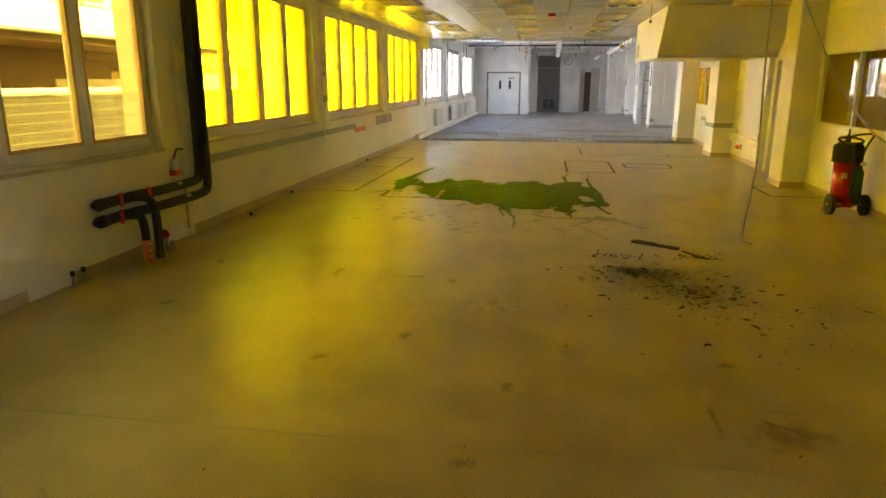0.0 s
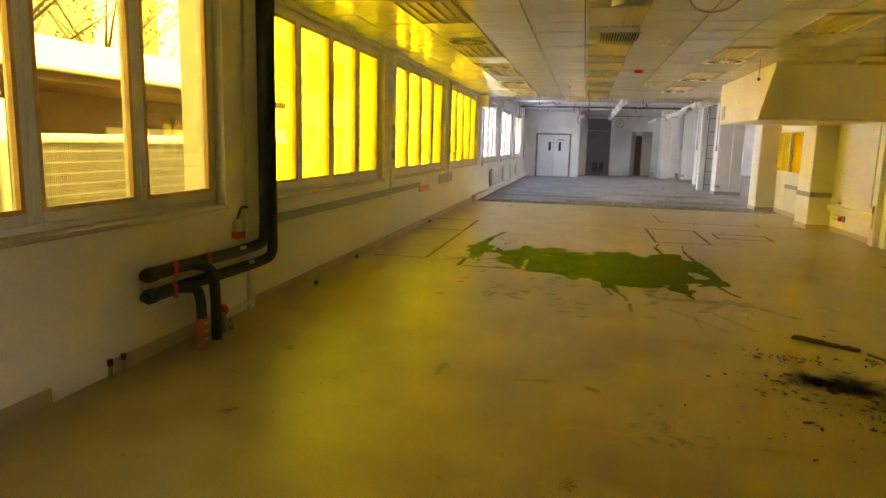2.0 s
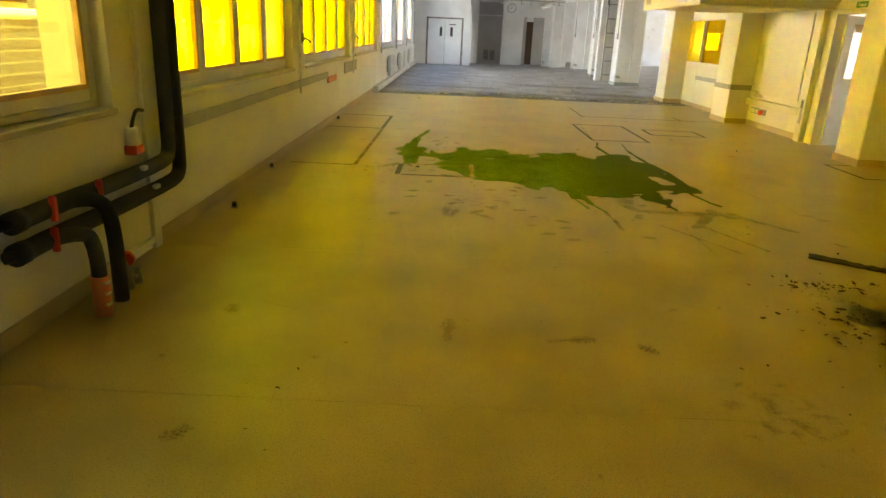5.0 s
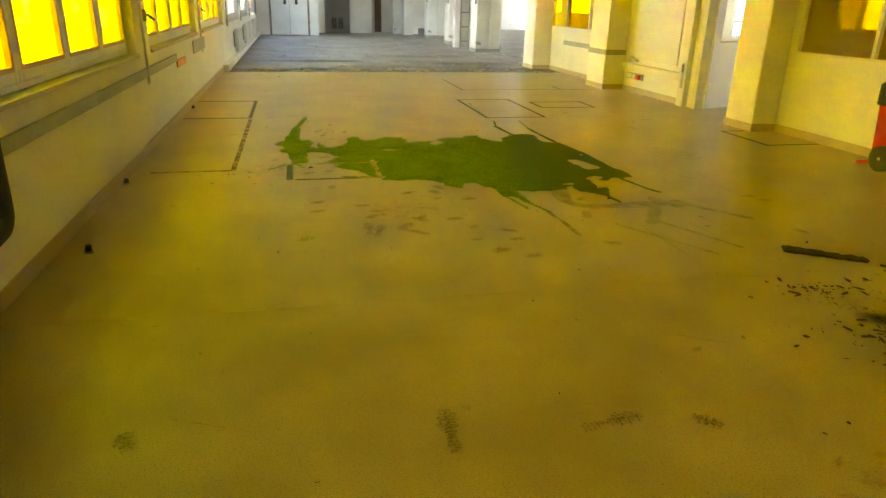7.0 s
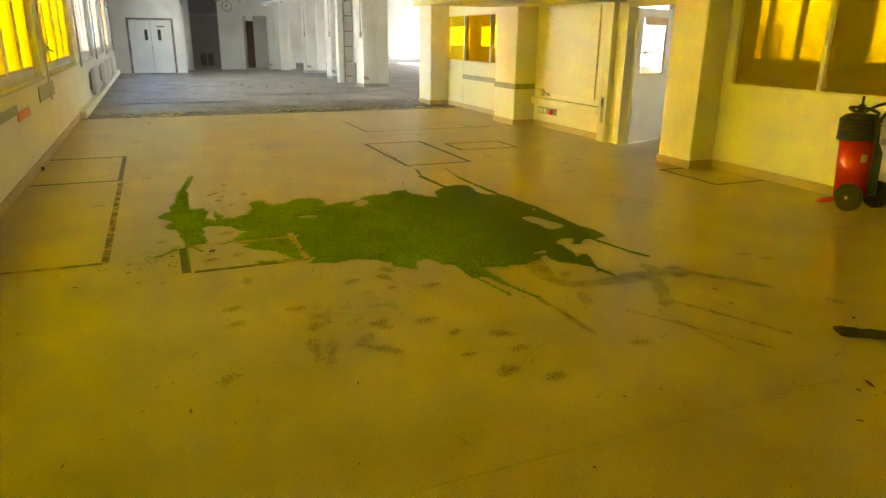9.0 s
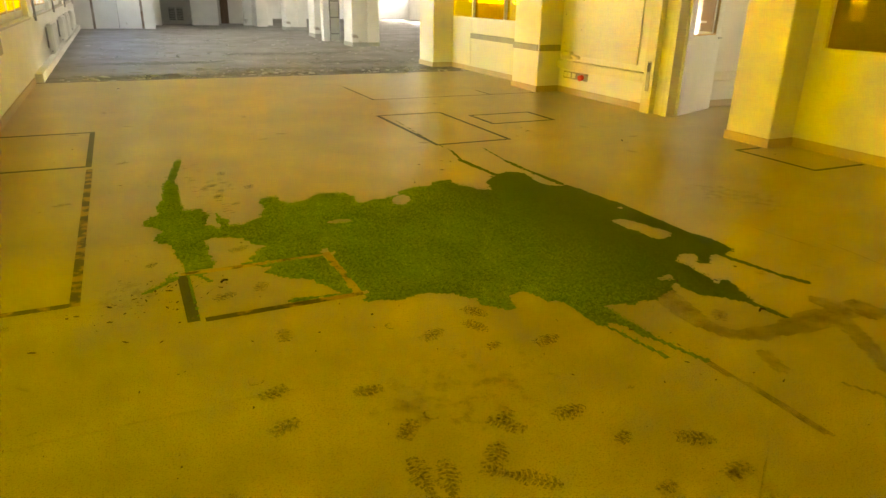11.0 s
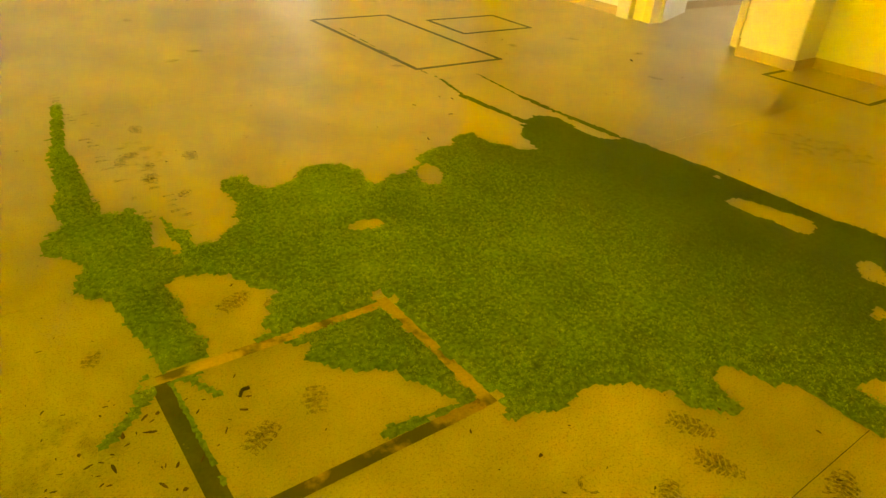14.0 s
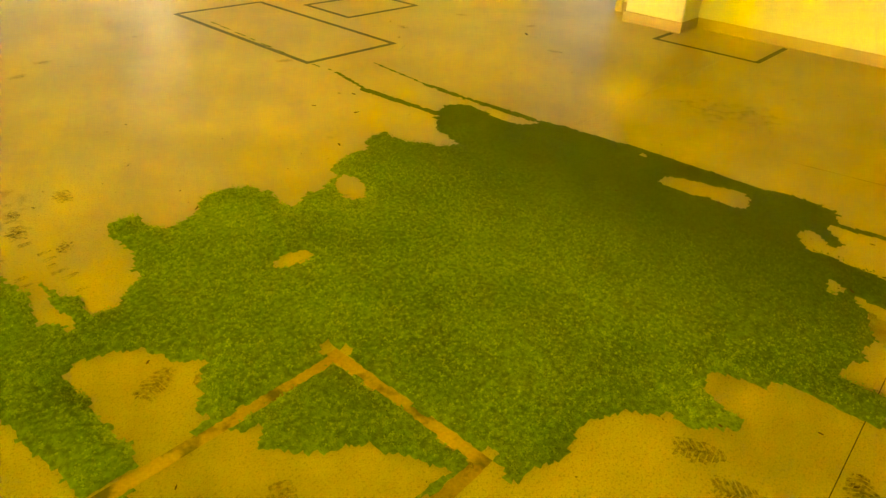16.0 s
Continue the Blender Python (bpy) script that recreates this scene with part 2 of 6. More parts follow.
def rod(bm, a, b, r, r2=None, seg=12):
    """A closed cylinder or cone from a to b."""
    a, b = Vector(a), Vector(b)
    r2 = r if r2 is None else r2
    m = (b - a).to_track_quat("Z", "Y").to_matrix()
    rings = []
    for c, rr in ((a, r), (b, r2)):
        rings.append([bm.verts.new(c + m @ Vector((rr * math.cos(i * math.tau / seg), rr * math.sin(i * math.tau / seg), 0))) for i in range(seg)])
    for i in range(seg):
        f = bm.faces.new((rings[0][i], rings[0][(i + 1) % seg], rings[1][(i + 1) % seg], rings[1][i]))
        f.smooth = True
    bm.faces.new(rings[0][::-1])
    bm.faces.new(rings[1])
    return bm


def rods(*specs, seg=12):
    bm = bmesh.new()
    for s in specs:
        rod(bm, *s, seg=seg)
    return bm


def tube(points, r, seg=10, smooth=3):
    """A bent pipe along points, its corners rounded."""
    pts = [Vector(p) for p in points]
    for _ in range(smooth):
        q = [pts[0]]
        for a, b in zip(pts, pts[1:]):
            q += [a.lerp(b, 0.25), a.lerp(b, 0.75)]
        pts = q + [pts[-1]]
    bm = bmesh.new()
    rings, side = [], None
    for i, p in enumerate(pts):
        d = (pts[min(i + 1, len(pts) - 1)] - pts[max(i - 1, 0)]).normalized()
        side = d.orthogonal() if side is None else side - d * side.dot(d)
        side.normalize()
        up = d.cross(side)
        rings.append([bm.verts.new(p + r * (math.cos(k * math.tau / seg) * side + math.sin(k * math.tau / seg) * up)) for k in range(seg)])
    for a, b in zip(rings, rings[1:]):
        for k in range(seg):
            bm.faces.new((a[k], a[(k + 1) % seg], b[(k + 1) % seg], b[k])).smooth = True
    bm.faces.new(rings[0][::-1])
    bm.faces.new(rings[-1])
    return bm


def mesh_of(name, bm, material):
    me = bpy.data.meshes.new(name)
    bm.normal_update()
    bm.to_mesh(me)
    bm.free()
    me.materials.append(material)
    return me


def thing(name, at, label, category, group="", kind=""):
    e = new(name)
    e.empty_display_size = 0.2
    e.matrix_basis = Matrix.Translation(at)
    return tagged(e, label, category, group, kind)


def part(name, bm, material, parent, label=""):
    ob = new(name, mesh_of(name, bm, material))
    ob.parent = parent
    if parent.data is None:
        ob.matrix_parent_inverse = Matrix.Translation(-parent.matrix_basis.translation)
    return tagged(ob, label)


def solid(name, bm, material, label, category, kind="", group=""):
    return tagged(new(name, mesh_of(name, bm, material)), label, category, group, kind)


def setting(name, bm, material, label, category):
    return solid(name, bm, material, label, category, "structure")


# ---- plan ----
WALL = -3.56           # inner face of the window wall
GLASS = -3.67          # window plane
RIGHT = 4.42           # inner face of the partition wall
CEIL = 2.95
PITCH = 4.6
EDGE = 19.25           # where the sheet floor ends
FAR = 35.6
BACK = -4.0
BAYS = [(7.05 + PITCH * k, 10.97 + PITCH * k) for k in (-1, 0, 1, 2, 3, 4, 5)]
SIDE = 14.0            # outer wall of the rooms beyond

# floors
floor = setting("floor", boxes((-3.56, 4.6, BACK, EDGE, -0.06, -0.004)), CHUNK, "beige sheet vinyl floor, scuffed and stained", "floor")
seams = [BACK] + [0.85 + 1.985 * k for k in range(-1, 10)] + [EDGE]
for y0, y1 in zip(seams, seams[1:]):
    if y1 - y0 > 0.1:
        part("vinyl_sheet", boxes((-3.56, 4.6, y0 + 0.0015, y1 - 0.0015, -0.003, 0.0)), PVC, floor)
setting("floor_screed", boxes((-3.56, 4.6, EDGE, 46, -0.06, -0.004), (4.6, SIDE, 20.78, 46, -0.06, -0.004)), CONCRETE, "bare grey screed floor with dust and debris", "floor")
setting("floor_side_room", boxes((4.6, 9.6, BACK, 20.78, -0.06, -0.002)), PVC, "beige sheet vinyl floor of the side room", "floor")

# window wall
lw = bmesh.new()
block(lw, -3.95, WALL, BACK, 46, -0.06, 0.96)
block(lw, -3.95, WALL, BACK, 46, 2.9, 3.7)
ends = [BACK] + [v for b in BAYS for v in b] + [46]
for y0, y1 in zip(ends[0::2], ends[1::2]):
    block(lw, -3.95, WALL, y0, y1, 0.96, 2.9)
setting("wall_window", lw, PAINT, "white painted window wall with scuffs", "wall")
setting("wall_back", boxes((-3.95, 9.85, BACK - 0.3, BACK, -0.06, 3.7)), PAINT, "plain white wall", "wall")
setting("wall_end", boxes((-3.95, SIDE + 0.3, 46, 46.3, -0.06, 3.7)), OLD_PAINT, "plain white wall", "wall")
ow = bmesh.new()
block(ow, SIDE, SIDE + 0.3, 20.8, 46, -0.06, 1.15)
block(ow, SIDE, SIDE + 0.3, 20.8, 46, 2.1, 3.7)
for k in range(6):
    block(ow, SIDE, SIDE + 0.3, 20.8 + k * 4.3, 22.3 + k * 4.3, 1.15, 2.1)
setting("wall_outer", ow, OLD_PAINT, "white outer wall of the rooms beyond with bare windows", "wall")
setting("ceiling_slab", boxes((-3.95, 9.9, BACK - 0.3, 20.8, 3.7, 3.9), (-3.95, SIDE + 0.3, 20.8, 46.3, 3.7, 3.9)), OLD_PAINT, "white concrete slab above", "ceiling")
setting("ceiling_side_room", boxes((RIGHT + 0.13, 9.6, BACK, EDGE + 1.3, 2.95, 3.0)), PAINT, "white ceiling of the side room", "ceiling")

# baseboard along the window wall
sk = bmesh.new()
for y0, y1 in ((BACK, 4.35), (4.9, 6.1), (6.8, EDGE)):
    block(sk, WALL, WALL + 0.014, y0, y1, 0.0, 0.1)
setting("baseboard", sk, PVC_UP, "beige coved vinyl skirting along the wall", "baseboard")


# ---- windows ----
def window(k, y0, y1, glass):
    w = thing(f"window_{k}", (GLASS, (y0 + y1) / 2, 0.98), "white framed four-sash window" + (" with yellow film on the panes" if glass is YELLOW_GLASS else " with faded pale film on the panes" if glass is PALE_GLASS else ""), "window", kind="structure")
    z0, z1 = 1.0, 2.9
    part("window_frame", boxes((GLASS - 0.06, GLASS + 0.02, y0, y0 + 0.05, z0, z1), (GLASS - 0.06, GLASS + 0.02, y1 - 0.05, y1, z0, z1),
                               (GLASS - 0.06, GLASS + 0.02, y0 + 0.05, y1 - 0.05, z0, z0 + 0.045), (GLASS - 0.06, GLASS + 0.02, y0 + 0.05, y1 - 0.05, z1 - 0.05, z1), bevel=0.004), FRAME, w)
    part("window_sill", boxes((GLASS - 0.06, WALL + 0.03, y0 + 0.003, y1 - 0.003, 0.962, 0.998), bevel=0.005), SILL, w, "beige stone sill")
    step = (y1 - y0 - 0.1) / 4
    for i in range(4):
        a, b = y0 + 0.05 + i * step + 0.003, y0 + 0.05 + (i + 1) * step - 0.003
        c, d = z0 + 0.048, z1 - 0.053
        sash = part("sash", boxes((GLASS - 0.045, GLASS + 0.035, a, a + 0.06, c, d), (GLASS - 0.045, GLASS + 0.035, b - 0.06, b, c, d),
                                  (GLASS - 0.045, GLASS + 0.035, a + 0.06, b - 0.06, c, c + 0.07), (GLASS - 0.045, GLASS + 0.035, a + 0.06, b - 0.06, d - 0.06, d), bevel=0.005), FRAME, w)
        g0, g1, h0, h1 = a + 0.06, b - 0.06, c + 0.07, d - 0.06
        part("beading", boxes((GLASS + 0.004, GLASS + 0.038, g0 - 0.004, g0 + 0.026, h0, h1), (GLASS + 0.004, GLASS + 0.038, g1 - 0.026, g1 + 0.004, h0, h1),
                              (GLASS + 0.004, GLASS + 0.038, g0 + 0.026, g1 - 0.026, h0 - 0.004, h0 + 0.026), (GLASS + 0.004, GLASS + 0.038, g0 + 0.026, g1 - 0.026, h1 - 0.026, h1 + 0.004)), BEADING, sash, "wooden glazing bead")
        pane = part("pane", boxes((GLASS - 0.003, GLASS + 0.003, g0, g1, h0, h1)), glass, sash, "yellow filmed pane" if glass is YELLOW_GLASS else "pale filmed pane" if glass is PALE_GLASS else "clear pane")
    portal(f"window_light_{k}", GLASS + 0.06, GLASS + 0.06, y0, y1, z0, z1, (1, 0, 0))


for k, (y0, y1) in enumerate(BAYS):
    window(k + 1, y0, y1, PALE_GLASS if k == 0 else YELLOW_GLASS if k <= 3 else CLEAR_GLASS)
for k in range(6):
    y = 22.3 + k * 4.3
    portal(f"outer_light_{k}", SIDE - 0.05, SIDE - 0.05, y, min(y + 2.8, 46), 1.15, 2.1, (-1, 0, 0))
# first three are unseen, added to light the side rooms; the last is a window
ROOM_OPENINGS = [(-0.6, 0.6), (7.9, 8.4), (12.92, 13.26), (18.45, 20.3)]
for k, (y0, y1) in enumerate(ROOM_OPENINGS):
    portal(f"room_light_{k}", 9.55, 9.55, y0, y1, 0.85, 2.5, (-1, 0, 0))

# ---- ceiling of the yellow room ----
OPEN = [(0.0, 1.9, 5.6, 8.15)]     # missing tiles
VENT_X, LAMP_X = -2.22, -0.32
cb = bmesh.new()
S = 0.625
for i in range(14):
    for j in range(42):
        x0, y0 = -4.403 + i * S, 21.0 - (j + 1) * S
        x1, y1 = x0 + S, y0 + S
        if x1 < WALL or x0 > RIGHT or y0 < BACK:
            continue
        if any(x0 > a - 0.1 and x1 < b + 0.1 and y0 > c - 0.1 and y1 < d + 0.1 for a, b, c, d in OPEN):
            continue
        sag = random.uniform(0, 0.004)
        v = block(cb, max(x0, WALL) + 0.007, min(x1, RIGHT) - 0.007, y0 + 0.012, y1 - 0.012, CEIL - sag, CEIL + 0.03)
        for q in v[:4]:
            q.co.z += random.uniform(-0.003, 0.003)
setting("ceiling", cb, PANEL, "white metal tile ceiling, some tiles missing", "ceiling")

# ---- partition wall on the other side ----
rw = bmesh.new()
T = RIGHT + 0.12
# gap from y -1.6 to 1.8 is unseen, added to let in neutral light
block(rw, RIGHT, T, BACK, -1.6, 0, 3.7)
block(rw, RIGHT, T, 1.8, 8.9, 0, 3.7)
block(rw, RIGHT, T, -1.6, 1.8, 2.5, 3.7)
block(rw, RIGHT, T, 8.9, 11.31, 0, 1.04)
block(rw, RIGHT, T, 8.9, 11.31, 2.08, 3.7)
block(rw, RIGHT, T, 11.31, 12.3, 0, 3.7)
block(rw, RIGHT, T, 12.3, 13.42, 2.05, 3.7)
block(rw, RIGHT, T, 13.42, 17.2, 0, 3.7)
block(rw, RIGHT, T, 17.2, 20.45, 0, 1.04)
block(rw, RIGHT, T, 17.2, 20.45, 2.06, 3.7)
block(rw, RIGHT, T, 20.45, 20.9, 0, 3.7)
setting("wall_partition", rw, PAINT, "white painted partition wall with window openings and one added light opening", "wall")
# the opening is added so that hall light brightens partition window 21
setting("wall_return", boxes((T, 4.75, 20.78, 20.9, 0, 3.7), (7.6, SIDE + 0.3, 20.78, 20.9, 0, 3.7), (4.75, 7.6, 20.78, 20.9, 0, 0.8), (4.75, 7.6, 20.78, 20.9, 2.3, 3.7)), PAINT, "white painted cross wall with an opening added to brighten the filmed window", "wall")


def pillar(name, x0, x1, y0, y1, z1, material, label, skirt=PVC_UP):
    p = thing(name, ((x0 + x1) / 2, (y0 + y1) / 2, 0), label, "pillar", kind="structure")
    part("shaft", boxes((x0, x1, y0, y1, 0, z1), bevel=0.012), material, p)
    part("skirting", boxes((x0 - 0.012, x1, y0 - 0.012, y1 + 0.012, 0.0, 0.1), bevel=0.004), skirt, p, "coved skirting")
    return p


pillar("pillar_1", 4.04, RIGHT, 11.43, 12.03, CEIL + 0.5, PAINT, "white painted square pillar beside the open door")
pillar("pillar_2", 3.98, RIGHT, 16.02, 16.82, CEIL + 0.5, PAINT, "white painted pillar with a grey rail band")
pillar("pillar_3", 3.95, RIGHT, 20.15, 20.9, 3.7, PAINT, "white painted pillar at the end of the partition")
setting("baseboard_partition", boxes((RIGHT - 0.014, RIGHT, 1.8, 11.43, 0, 0.1), (RIGHT - 0.014, RIGHT, 12.03, 12.27, 0, 0.1), (RIGHT - 0.014, RIGHT, 13.8, 16.02, 0, 0.1),
                                     (RIGHT - 0.014, RIGHT, 16.82, 20.15, 0, 0.1)), PVC_UP, "beige coved vinyl skirting along the partition", "baseboard")


def interior_window(k, y0, y1, z0, z1, splits, glass, label):
    w = thing(f"window_{k}", (RIGHT + 0.04, (y0 + y1) / 2, z0), label, "window", kind="structure")
    part("window_frame", boxes((RIGHT - 0.006, RIGHT + 0.1, y0, y0 + 0.025, z0, z1), (RIGHT - 0.006, RIGHT + 0.1, y1 - 0.025, y1, z0, z1),
                               (RIGHT - 0.006, RIGHT + 0.1, y0 + 0.025, y1 - 0.025, z0, z0 + 0.025), (RIGHT - 0.006, RIGHT + 0.1, y0 + 0.025, y1 - 0.025, z1 - 0.025, z1)), CREAM, w)
    cuts = [y0 + 0.0] + splits + [y1 - 0.0]
    for a, b in zip(cuts, cuts[1:]):
        part("pane", boxes((RIGHT + 0.045, RIGHT + 0.051, a + 0.026, b - 0.026, z0 + 0.026, z1 - 0.026)), glass, w)
    for c in splits:
        part("mullion", boxes((RIGHT - 0.004, RIGHT + 0.098, c - 0.025, c + 0.025, z0 + 0.026, z1 - 0.026)), CREAM, w)
    return w


interior_window(20, 8.9, 11.31, 1.04, 2.08, [10.08], AMBER_GLASS, "partition window with amber film on its panes")
dw = interior_window(21, 17.2, 20.45, 1.04, 2.06, [19.25, 17.95], BRIGHT_GLASS, "partition window with yellow film on its panes")

# flush panel doors under the partition window
for y0, y1 in ((17.0, 19.24), (19.26, 20.12)):
    solid("wall_panel", boxes((RIGHT - 0.02, RIGHT - 0.002, y0, y1, 0.11, 1.03), bevel=0.004), CREAM, "cream wall panel under the filmed window", "panel", "structure")
for x, a, b in ((RIGHT - 0.024, 16.83, 19.24), (3.976, 16.03, 16.81)):
    solid("bumper_rail", boxes((x - 0.018, x, a, b, 0.66, 0.76), bevel=0.006), GREY_RAIL, "grey plastic bumper rail fixed to the wall", "rail")
solid("bumper_rail", boxes((3.98, 4.40, 16.0, 16.018, 0.66, 0.76), bevel=0.004), GREY_RAIL, "grey plastic bumper rail fixed to the pillar", "rail")

# panel recess with trunking
pn = thing("wall_board", (RIGHT - 0.03, 15.0, 0.55), "cream metal wall board screwed above the trunking", "board")
part("board", boxes((RIGHT - 0.025, RIGHT - 0.002, 14.1, 15.98, 0.62, 2.08), bevel=0.004), CREAM, pn)
for i in range(6):
    part("screw", rods(((RIGHT - 0.03, 15.9 - 0.36 * (i % 2) * 1.2, 0.8 + 0.22 * i), (RIGHT - 0.024, 15.9 - 0.36 * (i % 2) * 1.2, 0.8 + 0.22 * i), 0.012), seg=8), GREY_METAL, pn)
tr = thing("cable_trunking", (RIGHT - 0.05, 15.0, 0.4), "cream plastic cable trunking along the wall", "trunking")
part("duct", boxes((RIGHT - 0.09, RIGHT - 0.002, 13.86, 16.0, 0.4, 0.53), bevel=0.006), CREAM, tr)
part("lid", boxes((RIGHT - 0.098, RIGHT - 0.09, 13.9, 15.98, 0.42, 0.51), bevel=0.003), CREAM, tr)
post = thing("trunking_post", (RIGHT - 0.06, 13.75, 0), "cream upright cable trunking with a dark socket slot", "trunking")
part("duct", boxes((RIGHT - 0.1, RIGHT - 0.002, 13.66, 13.85, 0, 2.2), bevel=0.006), CREAM, post)
part("socket_strip", boxes((RIGHT - 0.112, RIGHT - 0.1, 13.71, 13.78, 0.3, 0.7), bevel=0.004), GREY_METAL, post, "grey socket strip")
part("switch", boxes((RIGHT - 0.12, RIGHT - 0.112, 13.72, 13.77, 0.56, 0.68), bevel=0.003), BLACK, post, "black switch")
sock = thing("socket_row", (RIGHT - 0.03, 15.45, 0.3), "row of wall sockets with a red plug socket", "socket")
part("plate", boxes((RIGHT - 0.03, RIGHT - 0.002, 15.22, 15.85, 0.25, 0.36), bevel=0.006), GREY_METAL, sock)
part("red_socket", rods(((RIGHT - 0.03, 15.33, 0.305), (RIGHT - 0.09, 15.33, 0.29), 0.045)), RED, sock, "round red socket")
for y in (15.55, 15.68, 15.78):
    part("socket", boxes((RIGHT - 0.045, RIGHT - 0.03, y - 0.04, y + 0.04, 0.27, 0.345), bevel=0.006), WHITE_PLASTIC, sock)
duct_box = thing("conduit_box", (RIGHT - 0.05, 15.6, 0.6), "cream junction box with a short conduit", "box")
part("body", boxes((RIGHT - 0.1, RIGHT - 0.026, 15.62, 15.85, 0.57, 0.68), bevel=0.015), CREAM, duct_box)
part("conduit", rods(((RIGHT - 0.06, 15.62, 0.62), (RIGHT - 0.06, 15.42, 0.6), 0.025)), CREAM, duct_box)

# door frame and open door
df = thing("door_1", (RIGHT, 12.86, 0), "white steel door standing open into the side room", "door", kind="structure")
part("door_frame", boxes((RIGHT - 0.03, T + 0.02, 13.39, 13.5, 0, 2.1), (RIGHT - 0.03, T + 0.02, 12.25, 12.33, 0, 2.1), (RIGHT - 0.03, T + 0.02, 12.33, 13.39, 2.03, 2.1), bevel=0.006), CREAM, df)
H, ANG = Vector((T + 0.0, 13.365, 0)), radians(21)
leaf = bmesh.new()
# leaf in its own axes: u along the leaf, w through it
for u0, u1, z0, z1 in ((0, 1.05, 0.01, 1.05), (0, 0.16, 1.05, 1.9), (0.89, 1.05, 1.05, 1.9), (0, 1.05, 1.9, 2.02)):
    block(leaf, u0, u1, -0.02, 0.02, z0, z1)
turn = Matrix.Translation(H) @ Matrix.Rotation(ANG, 4, "Z")
bmesh.ops.transform(leaf, matrix=turn, verts=leaf.verts)
lf = part("door_leaf", leaf, DOOR_WHITE, df)
for nm, bm, mt, lb in (("pane", boxes((0.16, 0.89, -0.004, 0.004, 1.05, 1.9)), CLEAR_GLASS, "glazed upper panel"),
                       ("glazing_bead", boxes((0.16, 0.18, -0.014, 0.014, 1.05, 1.9), (0.87, 0.89, -0.014, 0.014, 1.05, 1.9), (0.18, 0.87, -0.014, 0.014, 1.05, 1.07), (0.18, 0.87, -0.014, 0.014, 1.88, 1.9)), BEADING, "amber glazing bead"),
                       ("blind", boxes((0.18, 0.87, -0.03, -0.024, 1.78, 1.9)), BEADING, "rolled amber film"),
                       ("door_handle", boxes((0.97, 0.99, -0.07, 0.07, 1.0, 1.02), (0.87, 0.99, -0.075, -0.06, 1.0, 1.02), (0.87, 0.99, 0.06, 0.075, 1.0, 1.02), bevel=0.004), METAL, "metal lever handle")):
    bmesh.ops.transform(bm, matrix=turn, verts=bm.verts)
    part(nm, bm, mt, lf, lb)
sg = thing("exit_sign", (RIGHT - 0.02, 12.8, 2.14), "small green exit sign above the door", "sign")
part("plate", boxes((RIGHT - 0.02, RIGHT - 0.002, 12.64, 12.95, 2.115, 2.2), bevel=0.003), GREEN_PLASTIC, sg)
fc = bpy.data.curves.new("lettering", "FONT")
fc.body, fc.size, fc.extrude, fc.align_x, fc.align_y = "Ausgang", 0.06, 0.001, "CENTER", "CENTER"
fo = new("lettering_source", fc)
dg = bpy.context.evaluated_depsgraph_get()
lm = bpy.data.meshes.new_from_object(fo.evaluated_get(dg))
bpy.data.objects.remove(fo)
lm.materials.clear()
lm.materials.append(PAPER)
lo = new("lettering", lm)
lo.parent = sg
lo.matrix_parent_inverse = Matrix.Translation(-sg.matrix_basis.translation)
lo.matrix_basis = pose(RIGHT - 0.022, 12.795, 2.157, 90, 0, -90)
tagged(lo, "white lettering")

# side room: far wall seen through the door
sw = bmesh.new()
block(sw, 9.6, 9.8, BACK, 20.78, 0, 0.85)
block(sw, 9.6, 9.8, BACK, 20.78, 2.5, 3.7)
marks = [BACK] + [v for o in ROOM_OPENINGS for v in o] + [20.78]
for y0, y1 in zip(marks[0::2], marks[1::2]):
    block(sw, 9.6, 9.8, y0, y1, 0.85, 2.5)
setting("wall_side_room", sw, PAINT, "white wall of the side room with a window and three added light openings", "wall")
# walls at y 6 and 12.1 are added to keep light from the amber window
setting("wall_side_cross", boxes((5.64, 9.6, 13.9, 14.0, 0, 2.95), (T, 9.6, 12.1, 12.2, 0, 2.95), (T, 9.6, 6.0, 6.1, 0, 2.95)), PAINT, "white cross walls of the side room, two of them added to block light", "wall")
solid("wall_rail", boxes((5.66, 9.5, 13.86, 13.898, 0.38, 0.52), bevel=0.008), CREAM, "white rail along the side room wall", "rail")
setting("baseboard_side_room", boxes((5.66, 9.58, 13.886, 13.898, 0, 0.1)), PVC_UP, "beige vinyl skirting of the side room", "baseboard")
bb = thing("brown_board", (9.57, 17.8, 0.85), "brown wooden board with a white label beside the window", "board")
part("panel", boxes((9.565, 9.598, 17.1, 18.42, 0.85, 2.5), bevel=0.004), WOOD, bb)
part("label", boxes((9.56, 9.564, 17.95, 18.2, 1.02, 1.07)), PAPER, bb, "white paper label")
for y in (18.46, 19.36, 20.26):
    solid("room_window_bar", boxes((9.62, 9.68, y - 0.03, y + 0.03, 0.85, 2.5), bevel=0.005), FRAME, "white upright window bar of the side room", "window bar", "structure")
for z in (0.88, 1.25, 2.47):
    solid("room_window_rail", boxes((9.62, 9.68, 18.5, 20.22, z - 0.03, z + 0.03), bevel=0.005), FRAME, "white cross bar of the side room window", "window bar", "structure")

# ---- hood ----
hd = thing("extract_hood", (3.35, 14.5, 2.1), "large cream metal extract hood hanging from the ceiling", "hood")
hb = bmesh.new()
prof = ((12.7, CEIL), (12.7, 2.9), (13.54, 2.12), (16.86, 2.12), (16.95, CEIL))
L0 = [hb.verts.new((2.28, y, z)) for y, z in prof]
R0 = [hb.verts.new((RIGHT, y, z)) for y, z in prof]
hb.faces.new(L0)
hb.faces.new(R0[::-1])
